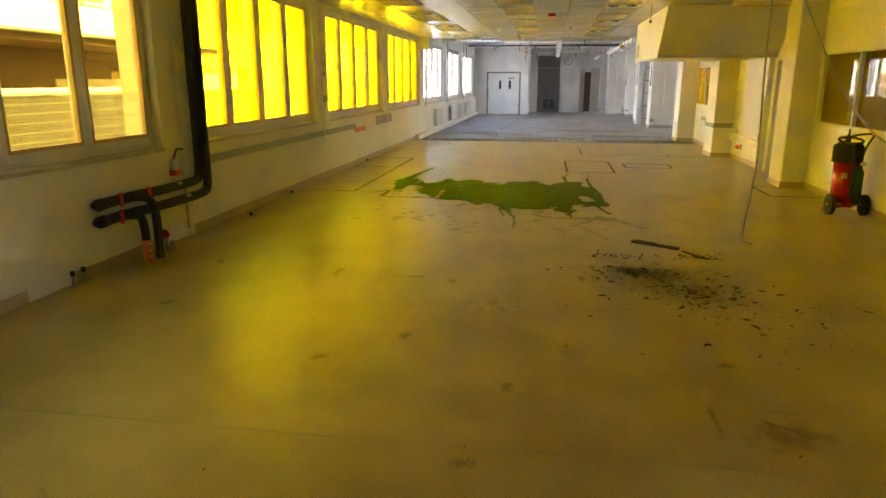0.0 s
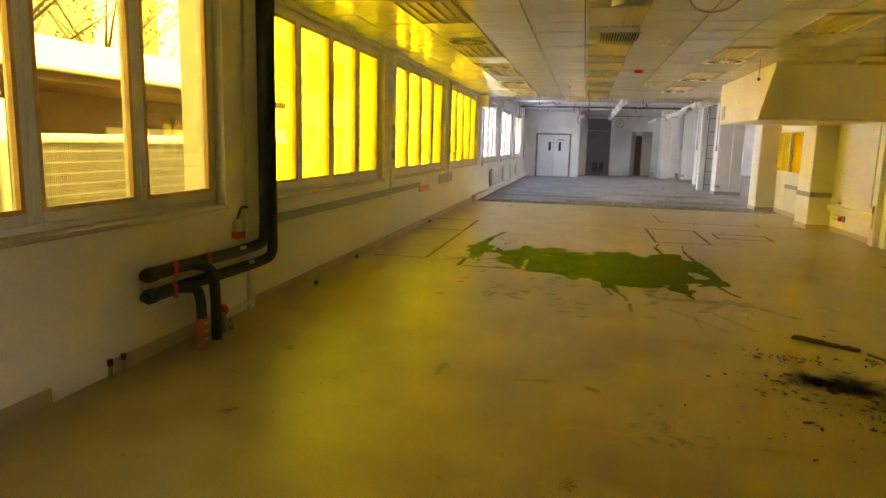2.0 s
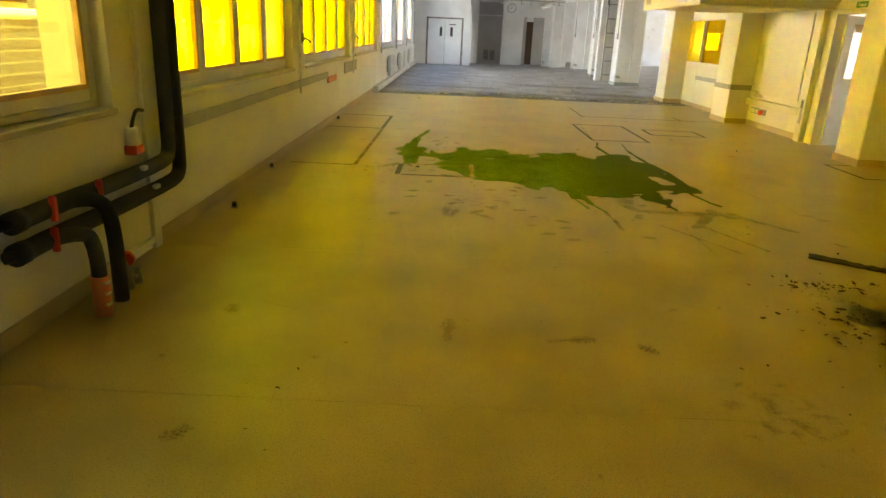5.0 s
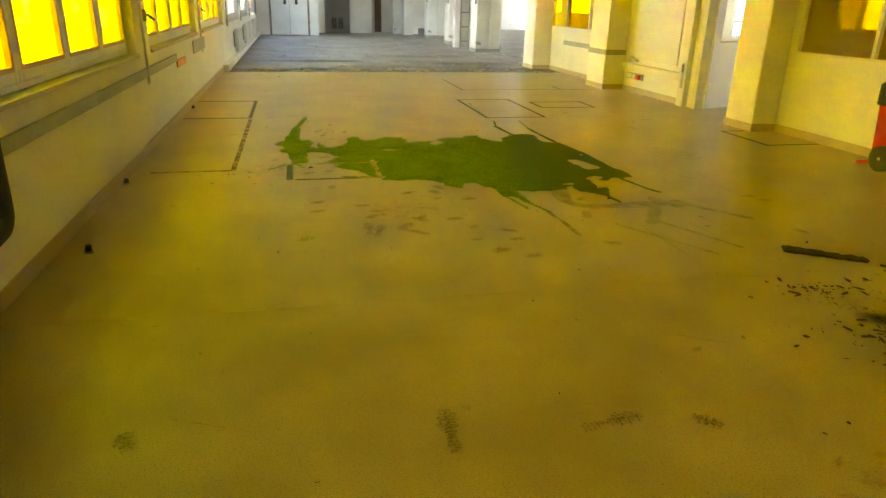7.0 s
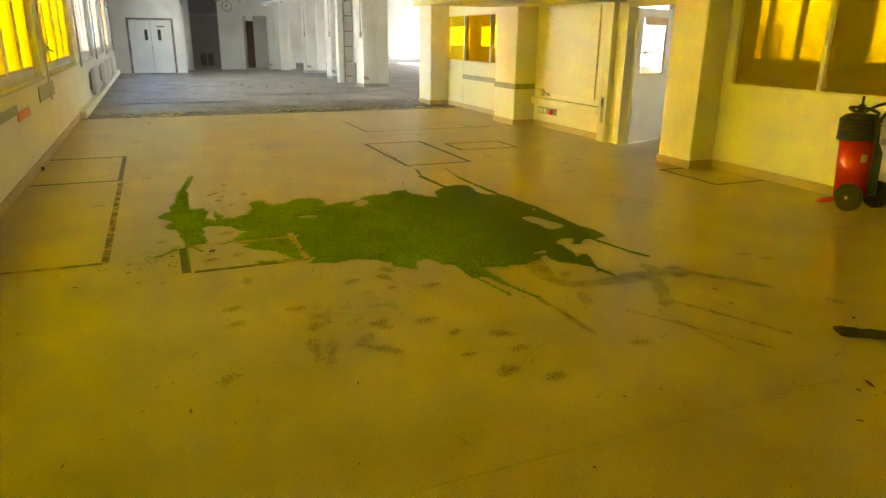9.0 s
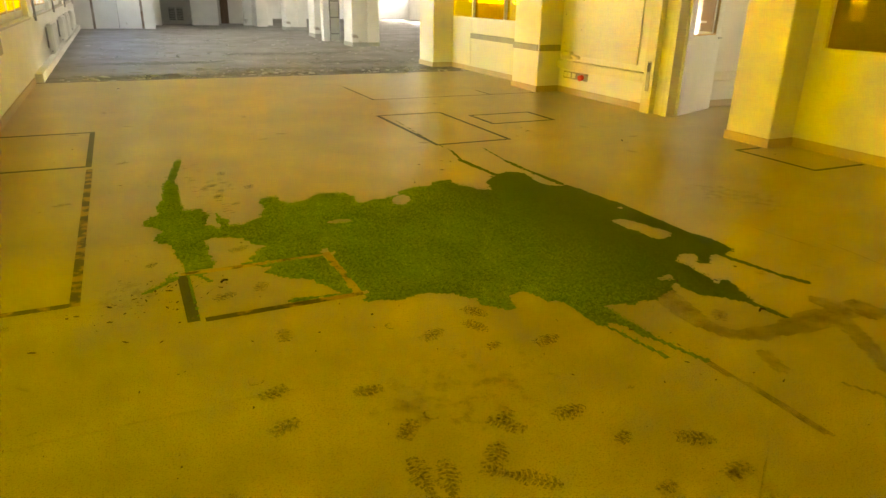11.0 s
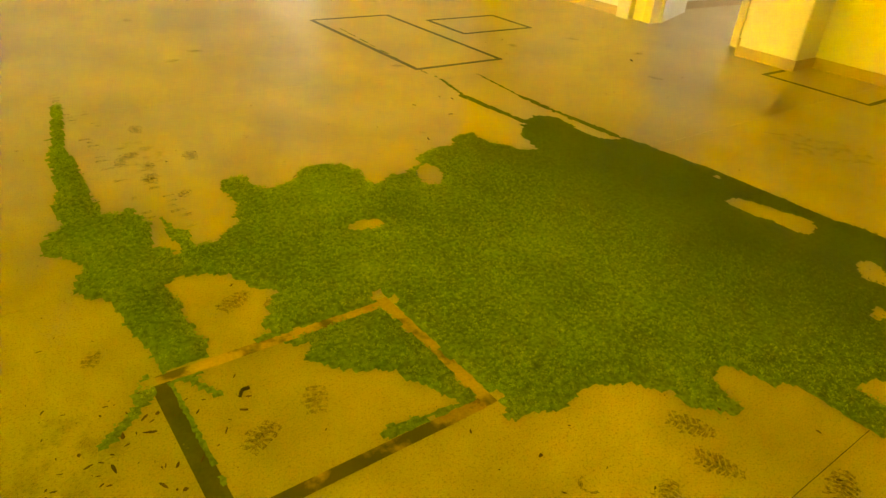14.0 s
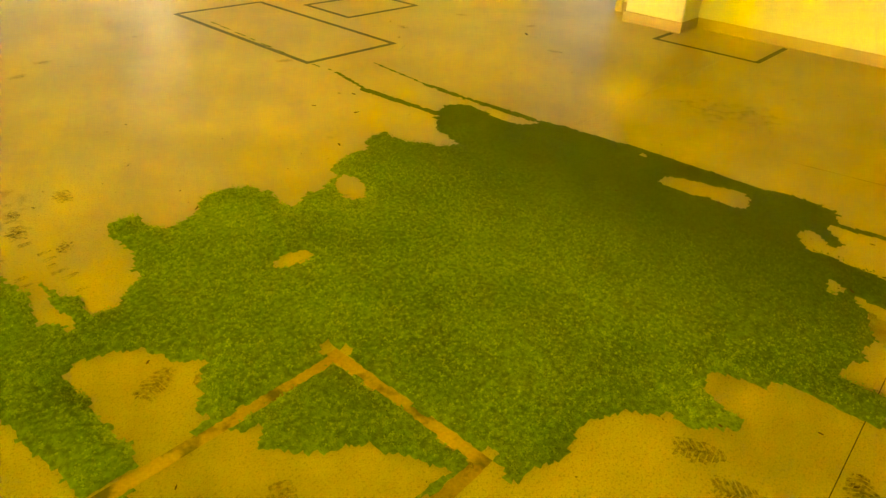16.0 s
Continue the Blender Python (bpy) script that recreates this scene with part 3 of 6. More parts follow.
for i in range(5):
    hb.faces.new((L0[i], R0[i], R0[(i + 1) % 5], L0[(i + 1) % 5]))
bmesh.ops.recalc_face_normals(hb, faces=hb.faces)
bmesh.ops.bevel(hb, geom=hb.edges[:], offset=0.008, segments=1, affect="EDGES")
part("casing", hb, CREAM, hd)
part("lower_rim", boxes((2.27, RIGHT - 0.002, 13.5, 13.56, 2.095, 2.125), (2.27, 2.31, 13.56, 16.86, 2.095, 2.12), bevel=0.004), CREAM, hd, "folded lower rim")
rib = bmesh.new()
bmesh.ops.create_cube(rib, size=1)
bmesh.ops.transform(rib, matrix=Matrix.Translation((2.62, 13.115, 2.512)) @ Matrix.Rotation(math.atan2(-0.78, 0.84), 4, "X") @ Matrix.Diagonal((0.012, 1.1, 0.008, 1)), verts=rib.verts)
part("seam", rib, CREAM, hd, "folded sheet seam")
for i in range(3):
    part("light_panel", boxes((2.45 + 0.62 * i, 2.98 + 0.62 * i, 14.0, 16.4, 2.112, 2.118)), LOUVRE, hd, "metal grille under the hood")
part("notice", boxes((2.268, 2.279, 16.35, 16.65, 2.2, 2.48)), GREY_RAIL, hd, "grey plate")

# ceiling lamp beside the hood
cl = thing("ceiling_batten", (3.9, 12.0, CEIL), "cream fluorescent batten fixed under the ceiling", "lamp")
part("body", boxes((3.2, 4.38, 11.9, 12.15, CEIL - 0.09, CEIL - 0.012), bevel=0.015), CREAM, cl)
part("diffuser", boxes((3.24, 4.34, 11.93, 12.12, CEIL - 0.12, CEIL - 0.09), bevel=0.012), BEADING, cl, "amber tinted cover")

# ---- ceiling fittings ----
def air_vent(x, y):
    v = thing("air_vent", (x, y, CEIL), "square ceiling vent with radial slots", "vent", "ceiling vents")
    part("plate", boxes((x - 0.3, x + 0.3, y - 0.3, y + 0.3, CEIL - 0.016, CEIL - 0.006), bevel=0.003), WHITE_PLASTIC, v)
    for k in range(24):
        sl = bmesh.new()
        a = k * math.tau / 24
        r0, r1 = (0.09, 0.25) if k % 2 else (0.16, 0.26)
        c, s = math.cos(a), math.sin(a)
        w0, w1 = 0.008, 0.019
        q = [sl.verts.new((x + c * r - s * w, y + s * r + c * w, CEIL - 0.018)) for r, w in ((r0, -w0), (r1, -w1), (r1, w1), (r0, w0))]
        sl.faces.new(q[::-1])
        res = bmesh.ops.extrude_face_region(sl, geom=sl.faces[:])
        bmesh.ops.translate(sl, verts=[g for g in res["geom"] if isinstance(g, bmesh.types.BMVert)], vec=(0, 0, 0.004))
        part("slot", sl, DARK, v, "dark air slot")
    return v


def louvre_lamp(x, y, length=1.2, w=0.6, n=5):
    v = thing("recessed_lamp", (x, y, CEIL), "unlit recessed ceiling lamp with metal louvres", "lamp", "recessed ceiling lamps")
    part("tray", boxes((x - w / 2, x + w / 2, y - length / 2, y + length / 2, CEIL - 0.008, CEIL - 0.005)), LOUVRE, v)
    part("frame", boxes((x - w / 2, x - w / 2 + 0.02, y - length / 2, y + length / 2, CEIL - 0.028, CEIL - 0.008), (x + w / 2 - 0.02, x + w / 2, y - length / 2, y + length / 2, CEIL - 0.028, CEIL - 0.008),
                        (x - w / 2 + 0.02, x + w / 2 - 0.02, y - length / 2, y - length / 2 + 0.02, CEIL - 0.028, CEIL - 0.008), (x - w / 2 + 0.02, x + w / 2 - 0.02, y + length / 2 - 0.02, y + length / 2, CEIL - 0.028, CEIL - 0.008)), PANEL, v)
    for i in range(1, n):
        xx = x - w / 2 + i * w / n
        part("louvre", boxes((xx - 0.005, xx + 0.005, y - length / 2 + 0.02, y + length / 2 - 0.02, CEIL - 0.03, CEIL - 0.008)), LOUVRE, v)
    return v


vent0, lamp0 = air_vent(VENT_X, 7.45), louvre_lamp(VENT_X, 8.37)
for k in range(1, 5):
    copy_thing(vent0, Matrix.Translation((VENT_X, 7.45 + 3.0 * k, CEIL)))
    copy_thing(lamp0, Matrix.Translation((VENT_X, 8.37 + 3.0 * k, CEIL)))
for k in range(3):
    copy_thing(vent0, Matrix.Translation((1.5, 12.6 + 3.0 * k, CEIL)))
    copy_thing(lamp0, Matrix.Translation((1.5, 11.65 + 3.0 * k, CEIL)))
for y in (8.75, 11.35, 13.3, 15.6, 17.8, 20.0):
    copy_thing(lamp0, Matrix.Translation((LAMP_X, y, CEIL)))
copy_thing(lamp0, Matrix.Translation((2.0, 9.3, CEIL)))
gr = thing("ceiling_grille", (-0.22, 10.1, CEIL), "dark slotted return air grille in the ceiling", "vent")
part("frame", boxes((-0.48, 0.02, 9.8, 10.4, CEIL - 0.014, CEIL - 0.006)), GREY_METAL, gr)
for i in range(14):
    part("slat", boxes((-0.46 + i * 0.034, -0.448 + i * 0.034, 9.83, 10.37, CEIL - 0.026, CEIL - 0.014)), DARK, gr)
for x, y in ((0.35, 10.35), (0.75, 17.2), (-1.0, 17.4)):
    sd = thing("smoke_detector", (x, y, CEIL), "small round smoke detector under the ceiling", "detector", "smoke detectors")
    part("base", rods(((x, y, CEIL - 0.004), (x, y, CEIL - 0.03), 0.06, 0.055), seg=16), WHITE_PLASTIC, sd)
    part("head", rods(((x, y, CEIL - 0.03), (x, y, CEIL - 0.08), 0.04, 0.025), seg=16), WHITE_PLASTIC, sd)
solid("alarm_plate", boxes((0.22, 0.36, 13.85, 14.0, CEIL - 0.06, CEIL - 0.004), bevel=0.01), RED, "small red alarm plate on the ceiling", "alarm")
cm = thing("ceiling_spot", (-0.55, 18.2, CEIL), "small dark spotlight on the ceiling", "lamp")
part("stem", rods(((-0.55, 18.2, CEIL - 0.005), (-0.55, 18.2, CEIL - 0.12), 0.02)), GREY_METAL, cm)
part("head", rods(((-0.58, 18.2, CEIL - 0.1), (-0.5, 18.1, CEIL - 0.24), 0.035)), GREY_METAL, cm)
pb = thing("hanging_pull", (1.95, 12.3, CEIL), "black ball hanging on a thin cord from the ceiling", "cord")
part("cord", rods(((1.95, 12.3, CEIL), (1.95, 12.3, 2.66), 0.004), seg=6), BLACK, pb)
sp = bmesh.new()
bmesh.ops.create_uvsphere(sp, u_segments=12, v_segments=8, radius=0.025, matrix=Matrix.Translation((1.95, 12.3, 2.645)))
part("ball", sp, BLACK, pb)

# open ceiling void with dark edge and services; a sheet paints its shade
setting("void_shade_sheet", boxes((-3.56, RIGHT, BACK, 21.0, 3.5, 3.6)), DARK, "dark sheet painting the shade above the missing tiles", "ceiling")
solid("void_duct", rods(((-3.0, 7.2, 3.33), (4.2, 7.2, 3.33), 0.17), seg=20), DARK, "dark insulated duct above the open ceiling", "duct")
fd = thing("flexible_duct", (-0.5, 5.2, 2.5), "black insulated air duct with a bare metal end", "duct")
part("sleeve", tube(((-1.9, 4.2, 2.9), (-1.5, 4.5, 2.62), (-1.0, 4.7, 2.56), (-0.55, 5.1, 2.62)), 0.1, 14), BLACK, fd)
part("spigot", tube(((-0.58, 5.08, 2.63), (-0.45, 5.2, 2.62), (-0.38, 5.3, 2.5), (-0.38, 5.32, 2.38)), 0.095, 20), GREY_METAL, fd, "bare galvanised elbow")
solid("loose_wire", tube(((0.15, 7.0, CEIL), (0.2, 7.2, 2.7), (0.55, 7.6, 2.75), (0.75, 8.0, CEIL)), 0.007, 6), GREY_METAL, "thin loose wire hanging from the open ceiling", "cable")
fr = bmesh.new()
for k in range(170):
    x = random.uniform(-1.2, 3.6) if k % 4 else random.uniform(-3.2, 3.6)
    y = 21.0 + random.uniform(-0.02, 0.06)
    w, h = random.uniform(0.01, 0.07), random.uniform(0.03, 0.13)
    block(fr, x, x + w, y, y + 0.01, CEIL - h, CEIL + 0.02)
solid("torn_tile_clips", fr, PANEL, "torn clips and tile scraps along the ceiling's edge", "debris", "stuff")
solid("ceiling_edge_trim", boxes((WALL, RIGHT - 0.5, 21.0, 21.03, CEIL - 0.02, CEIL + 0.12)), CREAM, "bent metal trim at the ceiling's edge", "trim", "structure")

solid("corner_box", boxes((WALL, WALL + 0.26, 20.25, 20.85, 2.6, 2.92), bevel=0.008), CREAM, "cream boxed casing at the end of the ceiling", "box")

# ---- cables hanging ----
solid("hanging_cable", tube(((2.42, 7.34, CEIL), (2.425, 7.34, 2.43), (2.426, 7.34, 1.74), (2.47, 7.34, 0.84), (2.39, 7.34, 0.12), (2.40, 7.3, 0.012), (2.48, 7.24, 0.01)), 0.01, 8), GREY_METAL, "grey cable hanging from the ceiling to the floor", "cable")
solid("slack_cable", tube(((2.95, 8.6, CEIL), (3.0, 8.18, 2.52), (3.0, 7.24, 1.79), (3.0, 6.47, 1.35), (3.0, 5.9, 1.15), (3.02, 4.6, 1.1), (3.05, 3.0, CEIL)), 0.009, 8), GREY_METAL, "grey slack cable hanging in a loop from the ceiling", "cable")

# ---- window wall fittings ----
solid("wall_rail", boxes((WALL, WALL + 0.022, 7.0, 13.25, 0.735, 0.83), bevel=0.005), GREY_RAIL, "grey plastic protective rail on the wall", "rail")
solid("wall_rail_end", boxes((WALL, WALL + 0.022, 13.26, 14.0, 0.65, 0.745), bevel=0.005), ORANGE, "faded orange end piece of the wall rail", "rail")
solid("wall_plate", boxes((WALL, WALL + 0.015, 14.95, 16.4, 0.7, 0.9), bevel=0.004), GREY_RAIL, "grey cover plate on the wall", "panel")
for y in (6.75, 11.3, 15.95):
    cd = thing("pier_conduit", (WALL + 0.02, y, 0.7), "white conduit with clips on the window pier", "conduit", "pier conduits")
    part("pipe", rods(((WALL + 0.018, y, 0.66), (WALL + 0.018, y, 2.9), 0.014), seg=8), WHITE_PLASTIC, cd)
    for z in (1.1, 1.7, 2.3):
        part("clip", boxes((WALL + 0.001, WALL + 0.034, y - 0.022, y + 0.022, z, z + 0.025)), WHITE_PLASTIC, cd)
for y in (11.42, 16.02):
    hs = thing("window_crank", (WALL + 0.02, y, 1.3), "dark metal window crank on the pier", "handle", "window cranks")
    part("bracket", boxes((WALL + 0.001, WALL + 0.05, y - 0.03, y + 0.03, 1.3, 1.42), bevel=0.008), GREY_METAL, hs)
    part("lever", rods(((WALL + 0.05, y, 1.37), (WALL + 0.1, y + 0.12, 1.31), 0.015), seg=8), BLACK, hs)
    part("upper_bracket", boxes((WALL + 0.001, WALL + 0.04, y - 0.02, y + 0.02, 1.75, 1.82), bevel=0.006), GREY_METAL, hs)

pp = thing("insulated_pipes", (-3.45, 5.9, 0.5), "black foam insulated pipes with red clips along the wall", "pipes")
X = WALL + 0.1
part("upper_pipe", tube(((X, 5.15, 0.62), (X, 5.5, 0.62), (X, 6.2, 0.6), (X, 6.78, 0.6), (X, 6.86, 0.64), (X, 6.87, 0.8), (X, 6.87, 1.5), (X, 6.87, CEIL)), 0.048, 14, 2), FOAM, pp)
part("lower_pipe", tube(((X, 5.15, 0.47), (X, 5.5, 0.47), (X, 6.2, 0.45), (X, 6.9, 0.44), (X, 7.02, 0.48), (X, 7.03, 0.62), (X, 7.03, 1.5), (X, 7.03, CEIL)), 0.048, 14, 2), FOAM, pp)
part("left_drop", tube(((X, 5.35, 0.475), (X + 0.08, 5.5, 0.475), (X + 0.13, 5.58, 0.44), (X + 0.13, 5.58, 0.02)), 0.038, 12), FOAM, pp)
part("right_drop", tube(((X, 5.6, 0.615), (X + 0.08, 5.74, 0.6), (X + 0.13, 5.78, 0.5), (X + 0.13, 5.78, 0.0)), 0.04, 12), FOAM, pp)
part("orange_sleeve", rods(((X + 0.13, 5.58, 0.0), (X + 0.13, 5.58, 0.22), 0.046), seg=16), ORANGE, pp, "orange printed sleeve with white marks")
for z in (0.06, 0.12, 0.18):
    part("sleeve_mark", boxes((X + 0.13, X + 0.178, 5.55, 5.59, z, z + 0.014)), PAPER, pp, "white printed mark")
for y, z in ((5.4, 0.62), (5.38, 0.47), (5.83, 0.61)):
    part("pipe_clip", boxes((X + 0.03, X + 0.066, y - 0.012, y + 0.014, z - 0.055, z + 0.07), bevel=0.006), RED, pp, "red valve lever on the pipe")
for z in (0.62, 0.47):
    part("end_collar", rods(((X, 5.14, z), (X, 5.22, z), 0.054), ((X - 0.02, 5.1, z), (X, 5.14, z), 0.028)), BLACK, pp, "dark end cap")
for y, z in ((6.35, 0.66), (6.5, 0.51)):
    part("sticker", boxes((X + 0.03, X + 0.058, y, y + 0.06, z - 0.04, z - 0.015)), PAPER, pp, "white sticker")
vl = thing("valve", (X + 0.1, 5.95, 0), "grey stopcock with a red handwheel on the floor", "valve")
part("body", rods(((X + 0.1, 5.95, 0), (X + 0.1, 5.95, 0.14), 0.02), ((X + 0.1, 6.05, 0.0), (X + 0.1, 6.05, 0.1), 0.025), ((X + 0.1, 5.95, 0.05), (X + 0.1, 6.05, 0.05), 0.016)), GREY_METAL, vl)
part("handwheel", rods(((X + 0.1, 5.92, 0.19), (X + 0.1, 5.95, 0.2), 0.045), seg=16), RED, vl, "red handwheel")
part("stem", rods(((X + 0.1, 5.93, 0.14), (X + 0.1, 5.94, 0.2), 0.012)), GREY_METAL, vl)
bx = thing("pipe_chase", (WALL + 0.02, 6.7, 0), "white boxed pipe chase beside the pipes", "box")
part("upright", boxes((WALL, WALL + 0.035, 6.69, 6.79, 0.0, 2.9), bevel=0.005), FRAME, bx)
part("foot", boxes((WALL, WALL + 0.03, 6.16, 6.69, 0.04, 0.09), bevel=0.005), FRAME, bx)
pg = thing("plug_socket", (WALL + 0.05, 6.47, 0.72), "hanging white plug with a red end on a short cable", "plug")
part("cable", tube(((WALL + 0.03, 6.68, 0.95), (WALL + 0.05, 6.55, 0.97), (WALL + 0.06, 6.48, 0.93), (WALL + 0.05, 6.46, 0.86)), 0.012, 8), BLACK, pg)
part("body", rods(((WALL + 0.05, 6.46, 0.87), (WALL + 0.05, 6.47, 0.76), 0.035, 0.045)), WHITE_PLASTIC, pg)
part("red_end", boxes((WALL + 0.01, WALL + 0.09, 6.42, 6.53, 0.7, 0.76), bevel=0.008), RED, pg, "red socket end")
for y in (4.8, 4.93):
    st = thing("pipe_stub", (WALL + 0.05, y, 0), "short cut pipe stub by the wall", "pipe", "pipe stubs")
    part("pipe", rods(((WALL + 0.05, y, 0), (WALL + 0.05, y, 0.12), 0.014)), GREY_METAL, st)
    part("cap", rods(((WALL + 0.05, y, 0.09), (WALL + 0.05, y, 0.13), 0.019)), BLACK, st)
for x, y in ((-3.36, 7.85), (-3.5, 9.58), (-3.5, 13.9)):
    fp = thing("floor_plug", (x, y, 0), "small dark pipe end near the skirting", "plug", "floor plugs")
    part("collar", rods(((x, y, 0.0), (x, y, 0.012), 0.03), seg=14), GREY_METAL, fp)
    part("stub", rods(((x, y, 0.012), (x + 0.004, y, 0.05), 0.022, 0.018), seg=14), BLACK, fp)

# ---- fire extinguisher trolley ----
EX, EY = 4.13, 9.33
ex = thing("fire_extinguisher_trolley", (EX, EY, 0), "red wheeled fire extinguisher with black hood and handle", "extinguisher")
cy = bmesh.new()
for z0, z1, r0, r1, y0, y1 in ((0.08, 0.11, 0.11, 0.15, -0.05, -0.045), (0.11, 0.68, 0.15, 0.15, -0.045, 0.0), (0.68, 0.76, 0.15, 0.1, 0.0, 0.005)):
    rod(cy, (EX, EY + y0, z0), (EX, EY + y1, z1), r0, r1, 24)
part("cylinder", cy, RED_PAINT, ex)
part("black_hood", rods(((EX, EY, 0.66), (EX, EY + 0.01, 0.87), 0.175, 0.172), ((EX, EY + 0.01, 0.87), (EX, EY + 0.012, 0.91), 0.172, 0.12), seg=28), BLACK, ex, "black ribbed plastic hood")
for i in range(6):
    part("hood_rib", rods(((EX, EY, 0.67 + 0.034 * i), (EX, EY, 0.683 + 0.034 * i), 0.182), seg=28), BLACK, ex)
part("hose", tube(((EX - 0.08, EY - 0.1, 0.9), (EX - 0.16, EY - 0.02, 0.95), (EX - 0.05, EY + 0.12, 0.97), (EX + 0.13, EY + 0.06, 0.96), (EX + 0.15, EY - 0.08, 0.92), (EX, EY - 0.14, 0.9)), 0.016, 8), BLACK, ex, "coiled black hose")
part("hose_tail", tube(((EX - 0.01, EY - 0.15, 0.9), (EX - 0.01, EY - 0.2, 0.8), (EX - 0.0, EY - 0.21, 0.5), (EX + 0.0, EY - 0.22, 0.22)), 0.022, 8), BLACK, ex, "black hose hanging down the front")
part("handle", tube(((EX + 0.16, EY - 0.02, 0.7), (EX + 0.17, EY - 0.1, 0.9), (EX + 0.22, EY - 0.17, 1.03), (EX + 0.1, EY - 0.19, 1.035), (EX - 0.06, EY - 0.15, 1.0), (EX - 0.1, EY - 0.05, 0.9)), 0.014, 8), BLACK, ex, "bent black push handle")
part("valve", rods(((EX - 0.02, EY, 0.9), (EX - 0.02, EY, 1.0), 0.03), ((EX - 0.02, EY, 1.0), (EX - 0.02, EY, 1.08), 0.012)), BLACK, ex)
part("gas_bottle", rods(((EX + 0.1, EY - 0.17, 0.14), (EX + 0.1, EY - 0.15, 0.56), 0.055), ((EX + 0.1, EY - 0.15, 0.56), (EX + 0.1, EY - 0.145, 0.64), 0.05, 0.02), seg=16), DARK_GREEN, ex, "dark green gas bottle")
part("badge", boxes((EX - 0.1, EX - 0.04, EY - 0.168, EY - 0.15, 0.47, 0.54)), BEADING, ex, "pale yellowed label")
part("gauge", rods(((EX + 0.13, EY - 0.17, 0.66), (EX + 0.13, EY - 0.2, 0.66), 0.03), seg=14), METAL, ex, "small metal gauge")
part("axle", rods(((3.92, EY - 0.17, 0.14), (4.35, EY - 0.17, 0.14), 0.014)), GREY_METAL, ex)
part("foot_bar", tube(((EX - 0.06, EY - 0.03, 0.1), (EX - 0.16, EY + 0.1, 0.03), (EX - 0.14, EY + 0.22, 0.018), (EX + 0.0, EY + 0.2, 0.02), (EX + 0.06, EY + 0.02, 0.1)), 0.014, 8), RED_PAINT, ex, "red tubular foot")
for x in (3.93, 4.335):
    wb = rods(((x - 0.025, EY - 0.17, 0.135), (x + 0.025, EY - 0.17, 0.135), 0.135), seg=28)
    bmesh.ops.bevel(wb, geom=[e for e in wb.edges if len(e.link_faces) == 2 and e.calc_face_angle(0) > 1], offset=0.014, segments=2, affect="EDGES")
    wh = part("wheel", wb, BLACK, ex, "black rubber tyred wheel")
    part("rim", rods(((x - 0.03, EY - 0.17, 0.135), (x + 0.03, EY - 0.17, 0.135), 0.075, 0.07), seg=20), DARK, wh, "dark dished rim")
    part("hub", rods(((x - 0.034, EY - 0.17, 0.135), (x + 0.034, EY - 0.17, 0.135), 0.018), seg=12), GREY_METAL, wh)

# ---- bare hall beyond ----
def double_door():
    d = thing("door_2", (-2.1, FAR, 0), "worn white double door with small windows, scratched and peeling", "door", kind="structure")
    part("door_frame", boxes((-3.0, -2.92, FAR - 0.03, FAR + 0.1, 0, 2.16), (-1.32, -1.24, FAR - 0.03, FAR + 0.1, 0, 2.16), (-2.92, -1.32, FAR - 0.03, FAR + 0.1, 2.09, 2.16), bevel=0.006), OLD_FRAME, d, "dull worn steel frame")
    for x0, x1, wx in ((-2.915, -2.125, -2.3), (-2.115, -1.325, -1.8)):
        lf = part("leaf", boxes((x0, x1, FAR - 0.01, FAR + 0.04, 0.01, 2.085), bevel=0.006), DOOR_WHITE, d)
        part("vision_panel", boxes((wx - 0.06, wx + 0.06, FAR - 0.016, FAR - 0.009, 1.3, 1.72)), DARK, lf, "dark narrow vision panel")
    part("notice", boxes((-1.58, -1.42, FAR - 0.014, FAR - 0.011, 1.3, 1.7)), PAPER, d, "white paper notice")
    part("sign_bar", boxes((-1.9, -1.6, FAR - 0.014, FAR - 0.011, 1.82, 1.86)), BLACK, d, "black lettered strip")
    return d


setting("wall_lobby", boxes((-3.56, -3.0, FAR, FAR + 0.2, 0, 3.7), (-3.0, -1.24, FAR, FAR + 0.2, 2.16, 3.7), (-1.24, -0.85, FAR, FAR + 0.2, 0, 3.7), (-1.05, -0.85, FAR + 0.2, 38.3, 0, 3.7)), OLD_PAINT, "worn white plaster wall with a double door", "wall")
setting("wall_lobby_back", boxes((-3.56, -1.05, FAR + 0.5, FAR + 0.6, 0, 3.7)), DARK, "dark wall behind the doors", "wall")
double_door()
fw = bmesh.new()
for x0, x1, z0, z1 in ((-0.85, -0.45, 0, 3.7), (-0.45, 0.78, 3.05, 3.7), (0.78, 1.86, 0, 3.7), (1.86, 2.95, 2.4, 3.7), (2.95, 4.2, 0, 3.7)):
    block(fw, x0, x1, 38.3, 38.6, z0, z1)
setting("wall_far", fw, OLD_PAINT, "worn white plaster wall with two dark openings", "wall")
# recess walls coloured grey in place of the shade inside
setting("wall_recess", boxes((-0.7, 1.0, 39.3, 39.4, 0, 2.4), (1.0, 1.1, 38.6, 39.4, 0, 3.7), (-0.8, -0.7, 38.6, 39.4, 0, 3.7), (-0.7, 1.0, 39.5, 39.6, 2.45, 3.7)), SHADE_CRUMB_GREY, "recess wall with its shade put into a grey colour", "wall")
setting("wall_recess_b", boxes((1.86, 2.2, 40.1, 40.2, 0, 2.6), (2.55, 4.2, 40.1, 40.2, 0, 2.6), (1.76, 1.86, 38.6, 40.2, 0, 2.6)), SHADE_CRUMB_GREY, "white wall inside the second recess, greyed to carry its shade", "wall")
